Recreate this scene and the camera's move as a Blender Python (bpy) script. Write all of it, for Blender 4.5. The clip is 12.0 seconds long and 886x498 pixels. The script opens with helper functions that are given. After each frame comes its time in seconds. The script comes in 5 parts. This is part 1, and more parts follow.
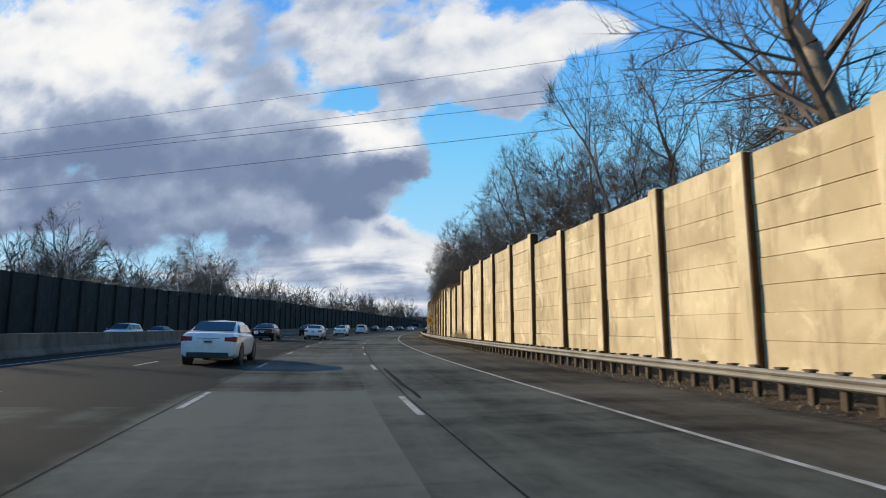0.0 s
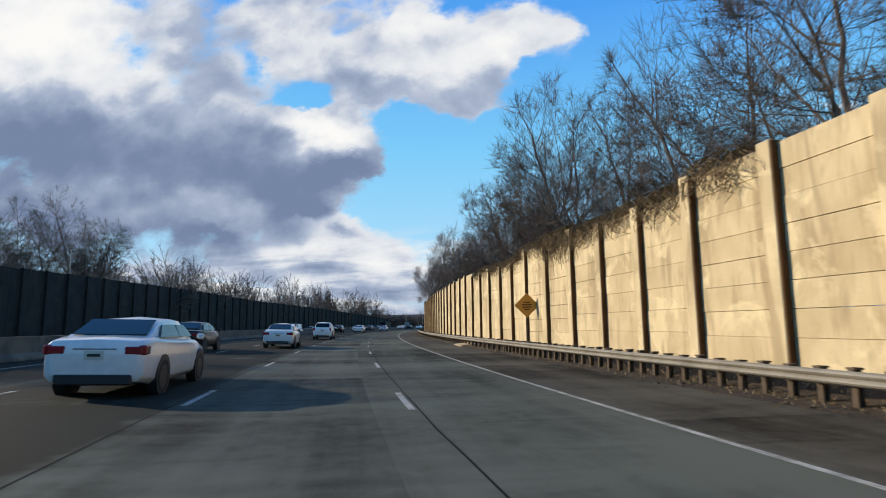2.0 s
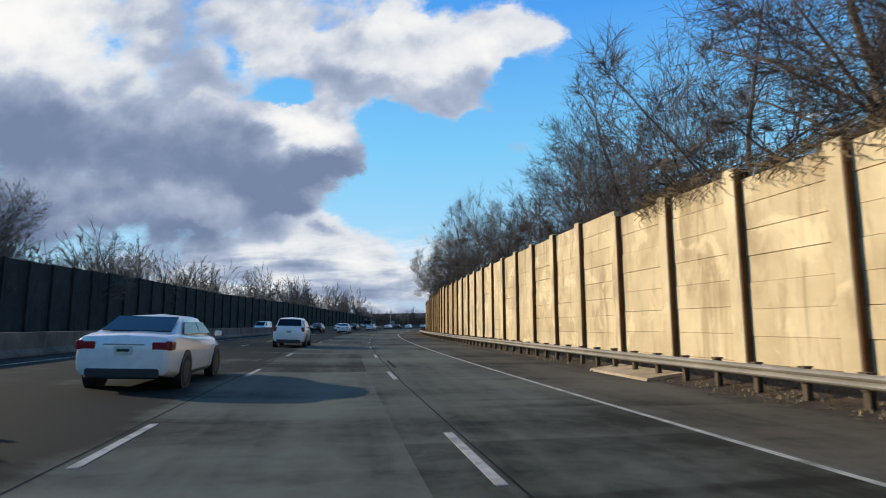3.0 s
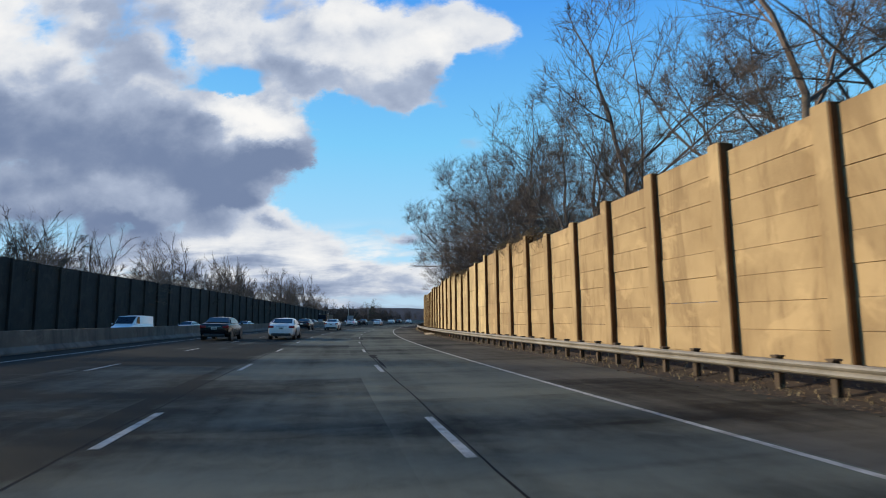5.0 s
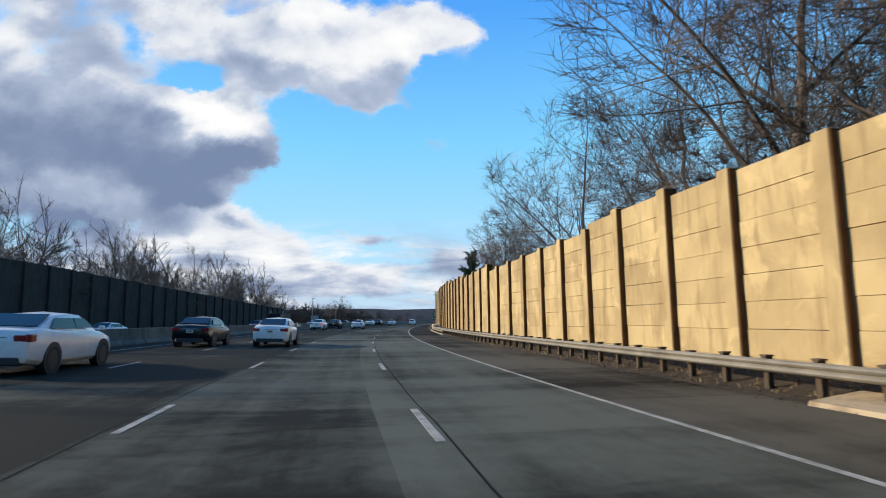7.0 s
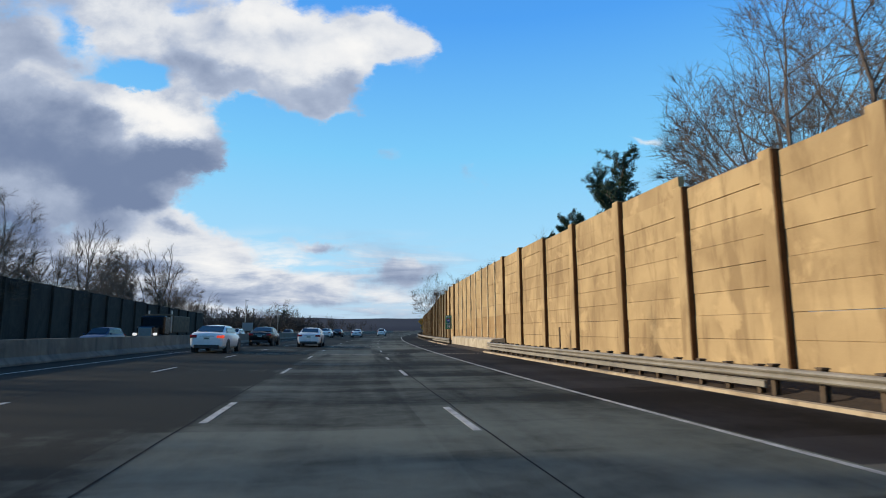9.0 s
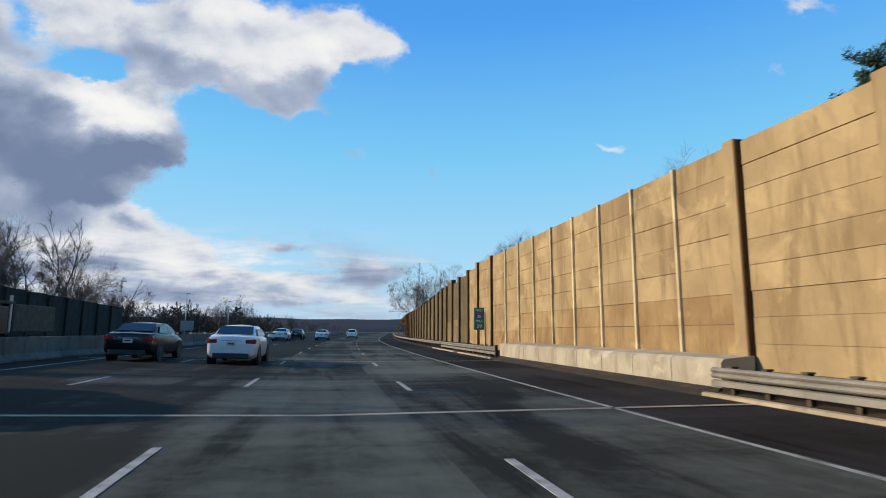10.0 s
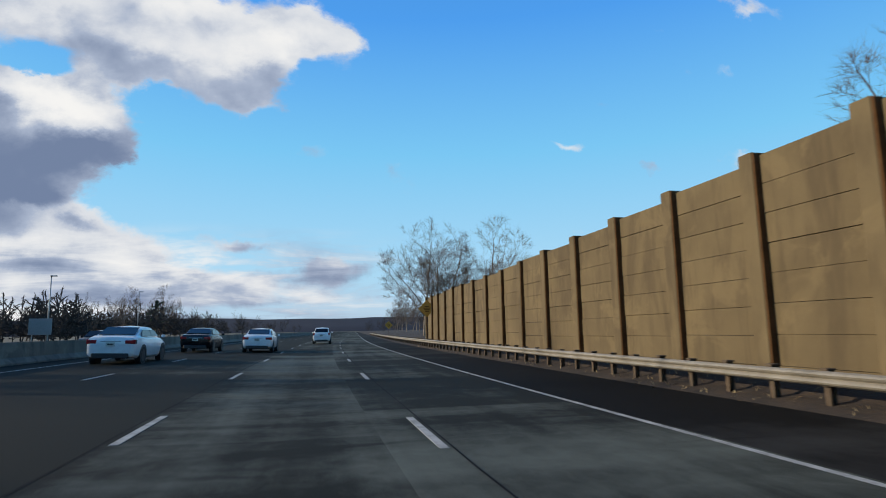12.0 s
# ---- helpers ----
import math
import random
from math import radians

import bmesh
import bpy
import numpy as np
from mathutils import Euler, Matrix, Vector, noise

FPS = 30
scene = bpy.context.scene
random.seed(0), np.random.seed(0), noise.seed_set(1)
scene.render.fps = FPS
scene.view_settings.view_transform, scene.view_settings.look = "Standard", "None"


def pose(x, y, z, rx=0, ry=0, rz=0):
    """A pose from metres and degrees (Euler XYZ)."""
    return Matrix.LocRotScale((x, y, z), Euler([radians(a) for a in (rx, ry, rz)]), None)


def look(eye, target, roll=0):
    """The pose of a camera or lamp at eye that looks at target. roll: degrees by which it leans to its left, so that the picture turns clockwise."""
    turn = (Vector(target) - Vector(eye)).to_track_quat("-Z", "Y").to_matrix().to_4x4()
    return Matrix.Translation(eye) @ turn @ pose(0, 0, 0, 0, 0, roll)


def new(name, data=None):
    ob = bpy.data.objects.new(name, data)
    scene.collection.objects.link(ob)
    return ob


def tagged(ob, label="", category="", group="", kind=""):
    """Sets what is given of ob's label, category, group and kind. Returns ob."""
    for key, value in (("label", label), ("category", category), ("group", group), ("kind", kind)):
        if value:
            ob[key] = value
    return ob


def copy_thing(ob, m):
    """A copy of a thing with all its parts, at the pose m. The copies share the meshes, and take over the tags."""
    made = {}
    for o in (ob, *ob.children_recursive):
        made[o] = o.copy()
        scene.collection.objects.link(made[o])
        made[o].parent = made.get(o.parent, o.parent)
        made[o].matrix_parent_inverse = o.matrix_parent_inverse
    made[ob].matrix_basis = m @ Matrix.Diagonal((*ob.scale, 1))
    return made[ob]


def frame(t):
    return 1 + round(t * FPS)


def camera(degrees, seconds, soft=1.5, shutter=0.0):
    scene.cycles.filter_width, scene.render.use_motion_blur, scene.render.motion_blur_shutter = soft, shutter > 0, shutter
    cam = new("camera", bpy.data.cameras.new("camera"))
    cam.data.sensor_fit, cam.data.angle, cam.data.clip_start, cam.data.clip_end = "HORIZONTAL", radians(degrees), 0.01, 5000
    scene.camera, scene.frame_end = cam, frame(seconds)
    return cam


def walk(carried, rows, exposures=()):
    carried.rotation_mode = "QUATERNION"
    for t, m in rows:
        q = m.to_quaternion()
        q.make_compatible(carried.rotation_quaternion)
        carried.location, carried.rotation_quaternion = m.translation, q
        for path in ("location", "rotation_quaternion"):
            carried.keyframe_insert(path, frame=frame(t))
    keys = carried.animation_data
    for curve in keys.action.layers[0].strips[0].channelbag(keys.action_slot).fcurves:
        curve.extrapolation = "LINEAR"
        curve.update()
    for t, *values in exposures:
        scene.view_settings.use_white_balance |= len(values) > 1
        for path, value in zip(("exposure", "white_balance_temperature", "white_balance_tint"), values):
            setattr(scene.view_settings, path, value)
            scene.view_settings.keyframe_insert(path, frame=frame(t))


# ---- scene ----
# ---------------------------------------------------------------- road plan
# Heading of the carriageway in degrees (left positive) at every 40 m of its length.
HEAD_S = [-200, -40, 0, 40, 80, 120, 160, 200, 240, 280, 320, 360, 1600]
HEAD_A = [9.77, 4.89, 0.0, -5.13, -8.29, -11.52, -16.6, -21.14, -23.68, -25.95, -28.23, -28.83, -28.83]
_ds = 1.0
_ss = np.arange(-200.0, 1600.0, _ds)
_th = np.radians(np.interp(_ss + 0.5 * _ds, HEAD_S, HEAD_A))
_xy = np.zeros((len(_ss) + 1, 2))
_xy[1:, 0] = np.cumsum(-np.sin(_th)) * _ds
_xy[1:, 1] = np.cumsum(np.cos(_th)) * _ds
_xy -= _xy[200]


def heading(s):
    return float(np.interp(s, HEAD_S, HEAD_A))


def bank(lat):
    """Rise of the pavement: the left lanes climb to the median, the opposite ones fall away from it."""
    return float(np.interp(lat, [2.0, 13.0, 22.0], [0.0, 0.286, 0.0]))


def P(s, lat, z=0.0):
    """A place s metres along the right-hand dashed line and lat metres to its left, z metres over the pavement."""
    i = min(max(int(math.floor(s + 200)), 0), len(_ss) - 1)
    f = s + 200 - i
    a = radians(heading(s))
    x, y = _xy[i] * (1 - f) + _xy[i + 1] * f
    return Vector((x - math.cos(a) * lat, y - math.sin(a) * lat, z + bank(lat)))


def at(s, lat, z=0.0, turn=0.0):
    """Pose whose y axis runs along the road at (s, lat)."""
    p = P(s, lat, z)
    return pose(p.x, p.y, p.z, 0, 0, heading(s) + turn)


# ---------------------------------------------------------------- camera
CAM_H = 1.302
cam = camera(76.00, 12.0, soft=1.0, shutter=0.08)
# seconds, s, lat, yaw, pitch, roll
WALK = [
    (0.0, -20.54, 1.494, -9.98, 7.86, 0.02),
    (0.5, -9.06, 1.437, -11.05, 7.78, 0.17),
    (1.0, 2.43, 1.368, -12.77, 7.76, 0.25),
    (1.5, 13.94, 1.247, -13.87, 7.68, 0.30),
    (2.0, 25.49, 1.216, -14.59, 7.69, 0.64),
    (2.5, 37.00, 1.221, -15.55, 7.66, 0.54),
    (3.0, 48.47, 1.369, -16.63, 7.63, 0.13),
    (5.0, 94.21, 1.399, -21.50, 7.10, 0.64),
    (5.5, 105.65, 1.325, -22.34, 7.10, 0.29),
    (6.0, 117.10, 1.124, -22.85, 6.87, 0.79),
    (6.5, 128.50, 1.107, -23.95, 7.04, 0.35),
    (7.0, 139.85, 1.139, -25.07, 7.17, 0.67),
    (9.0, 185.12, 1.810, -30.19, 8.14, 0.32),
    (9.5, 196.39, 1.897, -32.28, 8.16, 0.11),
    (10.0, 207.66, 1.953, -33.88, 8.30, -0.16),
    (10.5, 218.91, 1.905, -35.25, 8.32, -0.03),
    (11.0, 230.16, 1.745, -35.91, 8.06, 0.26),
    (11.5, 241.40, 1.480, -37.44, 8.02, 0.86),
    (12.0, 252.70, 1.471, -37.67, 8.06, 0.91),
]
rows = []
for t, s, u, yaw, pitch, roll in WALK:
    p = P(s, u, CAM_H)
    rows.append((t, pose(p.x, p.y, p.z, 90 + pitch, roll, yaw)))
walk(cam, rows, [(0.0, 0.0), (5.5, 0.0), (7.0, 0.12), (9.0, 0.0), (12.0, -0.08)])

# ---------------------------------------------------------------- sky and sun
SUN_EL, SUN_AZ = 18.5, 55.0      # degrees; azimuth to the left of the world's y axis
sun = new("sun", bpy.data.lights.new("sun", "SUN"))
sun.data.energy, sun.data.angle, sun.data.color = 5.0, radians(0.6), (1.0, 0.86, 0.66)
_a, _e = radians(SUN_AZ), radians(SUN_EL)
sun_dir = Vector((-math.sin(_a) * math.cos(_e), math.cos(_a) * math.cos(_e), math.sin(_e)))
sun.matrix_basis = look(sun_dir * 100, (0, 0, 0))


class Nodes:
    """Short hand for building node trees."""

    def __init__(self, tree):
        self.t = tree
        tree.nodes.clear()

    def add(self, kind, **kw):
        n = self.t.nodes.new(kind)
        for k, v in kw.items():
            if k == "operation":
                n.operation = v
            elif k == "blend_type":
                n.blend_type = v
            elif k == "data_type":
                n.data_type = v
            elif k == "sky_type":
                n.sky_type = v
        return n

    def link(self, a, b):
        self.t.links.new(a, b)

    def val(self, x, sock):
        if hasattr(x, "is_output"):
            self.link(x, sock)
        else:
            sock.default_value = x

    def math(self, op, a, b=0.0, c=None, clamp=False):
        n = self.add("ShaderNodeMath", operation=op)
        n.use_clamp = clamp
        self.val(a, n.inputs[0])
        self.val(b, n.inputs[1])
        if c is not None:
            self.val(c, n.inputs[2])
        return n.outputs[0]

    def mix(self, f, a, b, blend="MIX"):
        n = self.add("ShaderNodeMix", data_type="RGBA", blend_type=blend)
        self.val(f, n.inputs[0])
        self.val(a, n.inputs[6])
        self.val(b, n.inputs[7])
        return n.outputs[2]

    def noise(self, vec, scale, detail=4.0, rough=0.55, dist=0.0):
        n = self.add("ShaderNodeTexNoise")
        if vec is not None:
            self.link(vec, n.inputs["Vector"])
        n.inputs["Scale"].default_value = scale
        n.inputs["Detail"].default_value = detail
        n.inputs["Roughness"].default_value = rough
        n.inputs["Distortion"].default_value = dist
        return n.outputs[0]

    def ramp(self, f, *stops):
        n = self.add("ShaderNodeValToRGB")
        self.link(f, n.inputs[0])
        el = n.color_ramp.elements
        while len(el) < len(stops):
            el.new(0.5)
        for e, (pos, col) in zip(el, stops):
            e.position = pos
            e.color = col if len(col) == 4 else (*col, 1)
        return n.outputs[0]

    def step(self, f, lo, hi):
        n = self.add("ShaderNodeMapRange")
        n.interpolation_type = "SMOOTHSTEP"
        self.val(f, n.inputs[0])
        n.inputs[1].default_value, n.inputs[2].default_value = lo, hi
        return n.outputs[0]


world = bpy.data.worlds.new("sky")
scene.world = world
world.use_nodes = True
W = Nodes(world.node_tree)
geo = W.add("ShaderNodeTexCoord")
rot = W.add("ShaderNodeMapping")
rot.vector_type = "POINT"
rot.inputs["Rotation"].default_value = (0, 0, radians(24.0))
W.link(geo.outputs["Generated"], rot.inputs["Vector"])
sep = W.add("ShaderNodeSeparateXYZ")
W.link(rot.outputs[0], sep.inputs[0])
yy = W.math("MAXIMUM", sep.outputs[1], 0.08)
cu = W.math("DIVIDE", sep.outputs[0], yy)
cv_ = W.math("DIVIDE", sep.outputs[2], yy)
sky = W.add("ShaderNodeTexSky", sky_type="NISHITA")
sky.sun_disc, sky.sun_elevation, sky.sun_rotation = False, radians(SUN_EL), radians(-SUN_AZ)
sky.air_density, sky.dust_density, sky.ozone_density = 1.0, 0.6, 2.0
comb = W.add("ShaderNodeCombineXYZ")
W.link(cu, comb.inputs[0])
W.link(W.math("MULTIPLY", cv_, 1.35), comb.inputs[1])
base_n = W.noise(comb.outputs[0], 2.4, 8.0, 0.52, 0.3)
fine_n = W.noise(comb.outputs[0], 9.0, 6.0, 0.6, 0.2)


wn = W.add("ShaderNodeTexNoise")
wn.inputs["Scale"].default_value, wn.inputs["Detail"].default_value, wn.inputs["Roughness"].default_value = 6.0, 7.0, 0.6
W.link(comb.outputs[0], wn.inputs["Vector"])
wob = W.add("ShaderNodeSeparateColor")
W.link(wn.outputs["Color"], wob.inputs[0])
fade = W.step(cv_, 0.02, 0.25)
bu = W.math("ADD", cu, W.math("MULTIPLY", W.math("SUBTRACT", wob.outputs[0], 0.5), 0.17))
bv = W.math("ADD", cv_, W.math("MULTIPLY", W.math("MULTIPLY", W.math("SUBTRACT", wob.outputs[1], 0.5), 0.15), fade))


def blobs(items):
    """Sum of soft ellipses (u, v, half width, half height, weight) in the sky's plane."""
    total = None
    for u0, v0, a, b, w in items:
        x = W.math("DIVIDE", W.math("SUBTRACT", bu, u0), a)
        y = W.math("DIVIDE", W.math("SUBTRACT", bv, v0), b)
        r2 = W.math("ADD", W.math("MULTIPLY", x, x), W.math("MULTIPLY", y, y))
        g = W.math("MULTIPLY", W.math("POWER", 2.718, W.math("MULTIPLY", r2, -1.0)), w)
        total = g if total is None else W.math("ADD", total, g)
    return total


# the long grey bank, the heaped white clouds, the low rows over the horizon and the wisps
BANK = [(-1.104, 0.635, 0.540, 0.183, 1.10), (-0.857, 0.397, 0.611, 0.108, 1.10), (-0.460, 0.319, 0.169, 0.069, 1.00), (-0.987, 0.230, 0.632, 0.081, 0.95),
        (-0.618, 0.512, 0.079, 0.124, 0.42), (-1.812, 0.552, 0.521, 0.470, 1.00), (-0.396, 0.383, 0.088, 0.039, 1.00), (-0.343, 0.299, 0.068, 0.029, 0.60),
        (-0.410, 0.225, 0.059, 0.041, 0.80), (-0.302, 0.311, 0.050, 0.034, 0.50), (-0.411, 0.220, 0.093, 0.028, 0.70)]
HEAP = [(-0.500, 0.640, 0.110, 0.070, 0.55), (-0.466, 0.549, 0.085, 0.065, 0.95), (-0.346, 0.517, 0.082, 0.047, 0.60), (-0.243, 0.562, 0.079, 0.070, 1.00), (-0.155, 0.500, 0.118, 0.056, 1.00),
        (-0.066, 0.494, 0.056, 0.053, 0.95), (-0.265, 0.461, 0.146, 0.051, 0.75), (-0.121, 0.430, 0.061, 0.031, 0.75), 
        (-0.254, 0.706, 0.184, 0.073, 0.90), (-0.217, 0.535, 0.127, 0.063, 0.60), (0.013, 0.541, 0.071, 0.055, 0.85), (0.072, 0.533, 0.058, 0.028, 0.60)]
# blue gaps between the clouds
GAPS = [(-0.463, 0.437, 0.060, 0.016, -0.50), (-0.425, 0.452, 0.040, 0.020, -0.45), (-0.560, 0.520, 0.030, 0.040, -0.30), (-0.255, 0.403, 0.061, 0.040, -0.70),
        (-0.198, 0.312, 0.080, 0.059, -0.60), (-0.233, 0.247, 0.075, 0.050, -0.50), (-0.276, 0.229, 0.077, 0.043, -0.50)]
LOW = [(-0.456, 0.150, 0.200, 0.029, 0.80), (-0.604, 0.207, 0.101, 0.014, 0.60), (-0.550, 0.103, 0.306, 0.028, 0.80), (-0.363, 0.067, 0.123, 0.021, 0.80),
       (-0.375, 0.179, 0.047, 0.020, 0.80), (-0.411, 0.135, 0.085, 0.021, 0.75), (-0.307, 0.126, 0.057, 0.016, 0.70), (-0.102, 0.140, 0.090, 0.018, 0.85),
       (0.078, 0.109, 0.123, 0.024, 0.85), (-0.127, 0.078, 0.177, 0.023, 0.75), (0.030, 0.050, 0.181, 0.017, 0.75), (-0.296, 0.073, 0.122, 0.027, 0.75), (0.10, 0.075, 0.20, 0.030, 0.35)]
WISPS = [(0.500, 0.368, 0.092, 0.020, 0.62), (0.681, 0.329, 0.050, 0.016, 0.50), (0.925, 0.351, 0.066, 0.020, 0.60), (0.950, 0.723, 0.069, 0.034, 0.75),
         (0.503, 0.187, 0.078, 0.016, 0.60), (0.423, 0.392, 0.030, 0.016, 0.40), (0.287, 0.525, 0.034, 0.023, 0.32)]
# grey undersides of the bank and of the other clouds, and their sunlit tops
SHADES = [(-0.958, 0.393, 0.360, 0.065, 1.25), (-0.609, 0.329, 0.167, 0.048, 0.95), (-0.447, 0.278, 0.155, 0.043, 1.10), (-0.355, 0.311, 0.063, 0.028, 0.70),
          (-0.662, 0.605, 0.054, 0.141, 0.50), (-0.411, 0.217, 0.070, 0.020, 0.90), (-0.616, 0.188, 0.082, 0.016, 0.90), (-1.588, 0.385, 0.417, 0.174, 0.90),
          (-0.909, 0.166, 0.431, 0.049, 0.90), (-1.110, 0.249, 0.313, 0.018, -0.30),
          (-0.950, 0.250, 0.420, 0.090, 0.95), (-1.020, 0.500, 0.300, 0.060, 0.35), (-0.160, 0.440, 0.150, 0.035, 0.20)]
BASES = [(-0.367, 0.307, 0.089, 0.038, 0.75), (-0.417, 0.216, 0.066, 0.033, 1.05), (-0.350, 0.170, 0.020, 0.011, 0.70), (-0.093, 0.136, 0.054, 0.008, 0.35),
         (-0.285, 0.466, 0.113, 0.030, 0.55), (-0.112, 0.441, 0.085, 0.029, 0.35), (-0.035, 0.020, 0.389, 0.012, 0.70), (0.020, 0.089, 0.153, 0.007, 0.30),
         (-0.409, 0.110, 0.069, 0.008, 0.60), (-0.335, 0.056, 0.119, 0.012, 0.70)]
LIT = [(-1.074, 0.645, 0.273, 0.105, -0.75), (-1.406, 0.746, 0.220, 0.091, -0.40), (-0.466, 0.549, 0.068, 0.051, -0.50), (-0.243, 0.574, 0.068, 0.053, -0.60),
       (-0.071, 0.508, 0.054, 0.038, -0.60), (-0.145, 0.493, 0.096, 0.034, -0.30), (-0.397, 0.390, 0.088, 0.024, -1.15), (-0.456, 0.139, 0.176, 0.015, -0.30)]
mask = blobs(BANK + HEAP + GAPS + LOW + WISPS)
shift = W.add("ShaderNodeMapping")
shift.inputs["Location"].default_value = (-0.012, -0.05, 0)
W.link(comb.outputs[0], shift.inputs["Vector"])
low_n = W.noise(shift.outputs[0], 2.4, 8.0, 0.52, 0.3)


def puffs(vec, scale):
    n = W.add("ShaderNodeTexVoronoi")
    n.feature = "SMOOTH_F1"
    n.inputs["Scale"].default_value = scale
    n.inputs["Smoothness"].default_value = 0.6
    W.link(vec, n.inputs["Vector"])
    return W.math("SUBTRACT", 0.62, n.outputs["Distance"])


warp = W.add("ShaderNodeVectorMath", operation="ADD")
wsc = W.add("ShaderNodeVectorMath", operation="SCALE")
W.link(wn.outputs["Color"], wsc.inputs[0])
wsc.inputs[3].default_value = 0.10
W.link(comb.outputs[0], warp.inputs[0])
W.link(wsc.outputs[0], warp.inputs[1])
warp_low = W.add("ShaderNodeVectorMath", operation="ADD")
W.link(warp.outputs[0], warp_low.inputs[0])
warp_low.inputs[1].default_value = (-0.012, -0.03, 0)
puff = W.math("ADD", puffs(warp.outputs[0], 5.0), W.math("MULTIPLY", puffs(warp.outputs[0], 13.0), 0.45))
puff_low = W.math("ADD", puffs(warp_low.outputs[0], 5.0), W.math("MULTIPLY", puffs(warp_low.outputs[0], 13.0), 0.45))
dens = W.math("ADD", W.math("MULTIPLY", mask, 0.85), W.math("MULTIPLY", W.math("SUBTRACT", base_n, 0.5), 1.2))
dens = W.math("ADD", dens, W.math("MULTIPLY", W.math("SUBTRACT", fine_n, 0.5), 1.05))
dens = W.math("ADD", dens, W.math("MULTIPLY", W.math("SUBTRACT", puff, 0.35), 0.55))
cover = W.step(dens, 0.22, 0.62)
relief = W.math("MULTIPLY", W.math("SUBTRACT", low_n, base_n), -3.0)
relief = W.math("ADD", relief, W.math("MULTIPLY", W.math("SUBTRACT", puff_low, puff), -1.25))
dark = W.math("ADD", blobs(SHADES + BASES + LIT), relief)
dark = W.math("ADD", dark, W.math("MULTIPLY", W.math("SUBTRACT", fine_n, 0.5), 1.1))
dark = W.math("ADD", dark, W.math("MULTIPLY", W.math("SUBTRACT", base_n, 0.5), -1.7))
band_v = W.add("ShaderNodeCombineXYZ")
W.link(W.math("MULTIPLY", cu, 3.0), band_v.inputs[0])
W.link(W.math("MULTIPLY", cv_, 17.0), band_v.inputs[1])
band_n = W.noise(band_v.outputs[0], 1.3, 7.0, 0.58, 0.4)
low_zone = W.math("MULTIPLY", W.step(cv_, -0.01, 0.02), W.math("SUBTRACT", 1.0, W.step(cv_, 0.10, 0.19)))
left_zone = W.math("SUBTRACT", 1.0, W.step(cu, -0.05, 0.30))
band = W.math("MULTIPLY", W.math("MULTIPLY", W.step(band_n, 0.42, 0.60), low_zone), left_zone)
cover = W.math("MAXIMUM", cover, band)
dark = W.math("ADD", dark, W.math("MULTIPLY", W.math("MULTIPLY", W.math("SUBTRACT", 0.52, band_n), low_zone), 4.0))
ccol = W.ramp(W.step(dark, -1.0, 1.45), (0.0, (0.97, 0.96, 0.94)), (0.30, (0.74, 0.77, 0.82)), (0.56, (0.42, 0.49, 0.63)), (1.0, (0.18, 0.24, 0.38)))
grad = W.ramp(W.math("MULTIPLY", W.math("MAXIMUM", sep.outputs[2], 0.0), 1.0), (0.0, (0.55, 0.70, 0.86)), (0.10, (0.45, 0.77, 1.0)), (0.30, (0.22, 0.64, 1.0)), (0.50, (0.085, 0.38, 0.95)), (1.0, (0.02, 0.10, 0.36)))
nish = W.mix(1.0, sky.outputs[0], (0.06, 0.08, 0.10, 1), "MULTIPLY")
skyc = W.mix(0.08, grad, nish)
ahead = W.step(sep.outputs[1], -0.05, 0.22)
both = W.mix(W.math("MULTIPLY", cover, ahead), skyc, ccol)
bg = W.add("ShaderNodeBackground")
W.link(both, bg.inputs[0])
bg.inputs[1].default_value = 1.0
out = W.add("ShaderNodeOutputWorld")
W.link(bg.outputs[0], out.inputs[0])


# ---------------------------------------------------------------- materials
def material(name, build):
    m = bpy.data.materials.new(name)
    m.use_nodes = True
    n = Nodes(m.node_tree)
    bsdf = n.add("ShaderNodeBsdfPrincipled")
    o = n.add("ShaderNodeOutputMaterial")
    n.link(bsdf.outputs[0], o.inputs[0])
    build(n, bsdf)
    return m


def coords(n, kind="Object"):
    return n.add("ShaderNodeTexCoord").outputs[kind]


def bump(n, bsdf, height, strength=0.3, dist=0.01):
    b = n.add("ShaderNodeBump")
    b.inputs["Strength"].default_value = strength
    b.inputs["Distance"].default_value = dist
    n.link(height, b.inputs["Height"])
    n.link(b.outputs[0], bsdf.inputs["Normal"])


def grainy(name, c0, c1, scale=2.0, fine=40.0, rough=0.8, metal=0.0, bump_s=0.25, bump_d=0.01):
    def build(n, b):
        v = coords(n)
        big = n.noise(v, scale, 5.0, 0.6, 0.2)
        small = n.noise(v, fine, 3.0, 0.6)
        f = n.math("ADD", n.math("MULTIPLY", big, 0.7), n.math("MULTIPLY", small, 0.3))
        n.link(n.ramp(f, (0.33, c0), (0.67, c1)), b.inputs["Base Color"])
        b.inputs["Roughness"].default_value = rough
        b.inputs["Metallic"].default_value = metal
        bump(n, b, small, bump_s, bump_d)
    return material(name, build)


def plain(name, col, rough=0.5, metal=0.0, coat=0.0, emit=None):
    def build(n, b):
        v = coords(n)
        d = n.noise(v, 6.0, 4.0, 0.6)
        lo = tuple(c * 0.86 for c in col)
        n.link(n.ramp(d, (0.3, lo), (0.7, col)), b.inputs["Base Color"])
        b.inputs["Roughness"].default_value = rough
        b.inputs["Metallic"].default_value = metal
        b.inputs["Coat Weight"].default_value = coat
        if emit:
            b.inputs["Emission Color"].default_value = (*emit[0], 1)
            b.inputs["Emission Strength"].default_value = emit[1]
    return material(name, build)


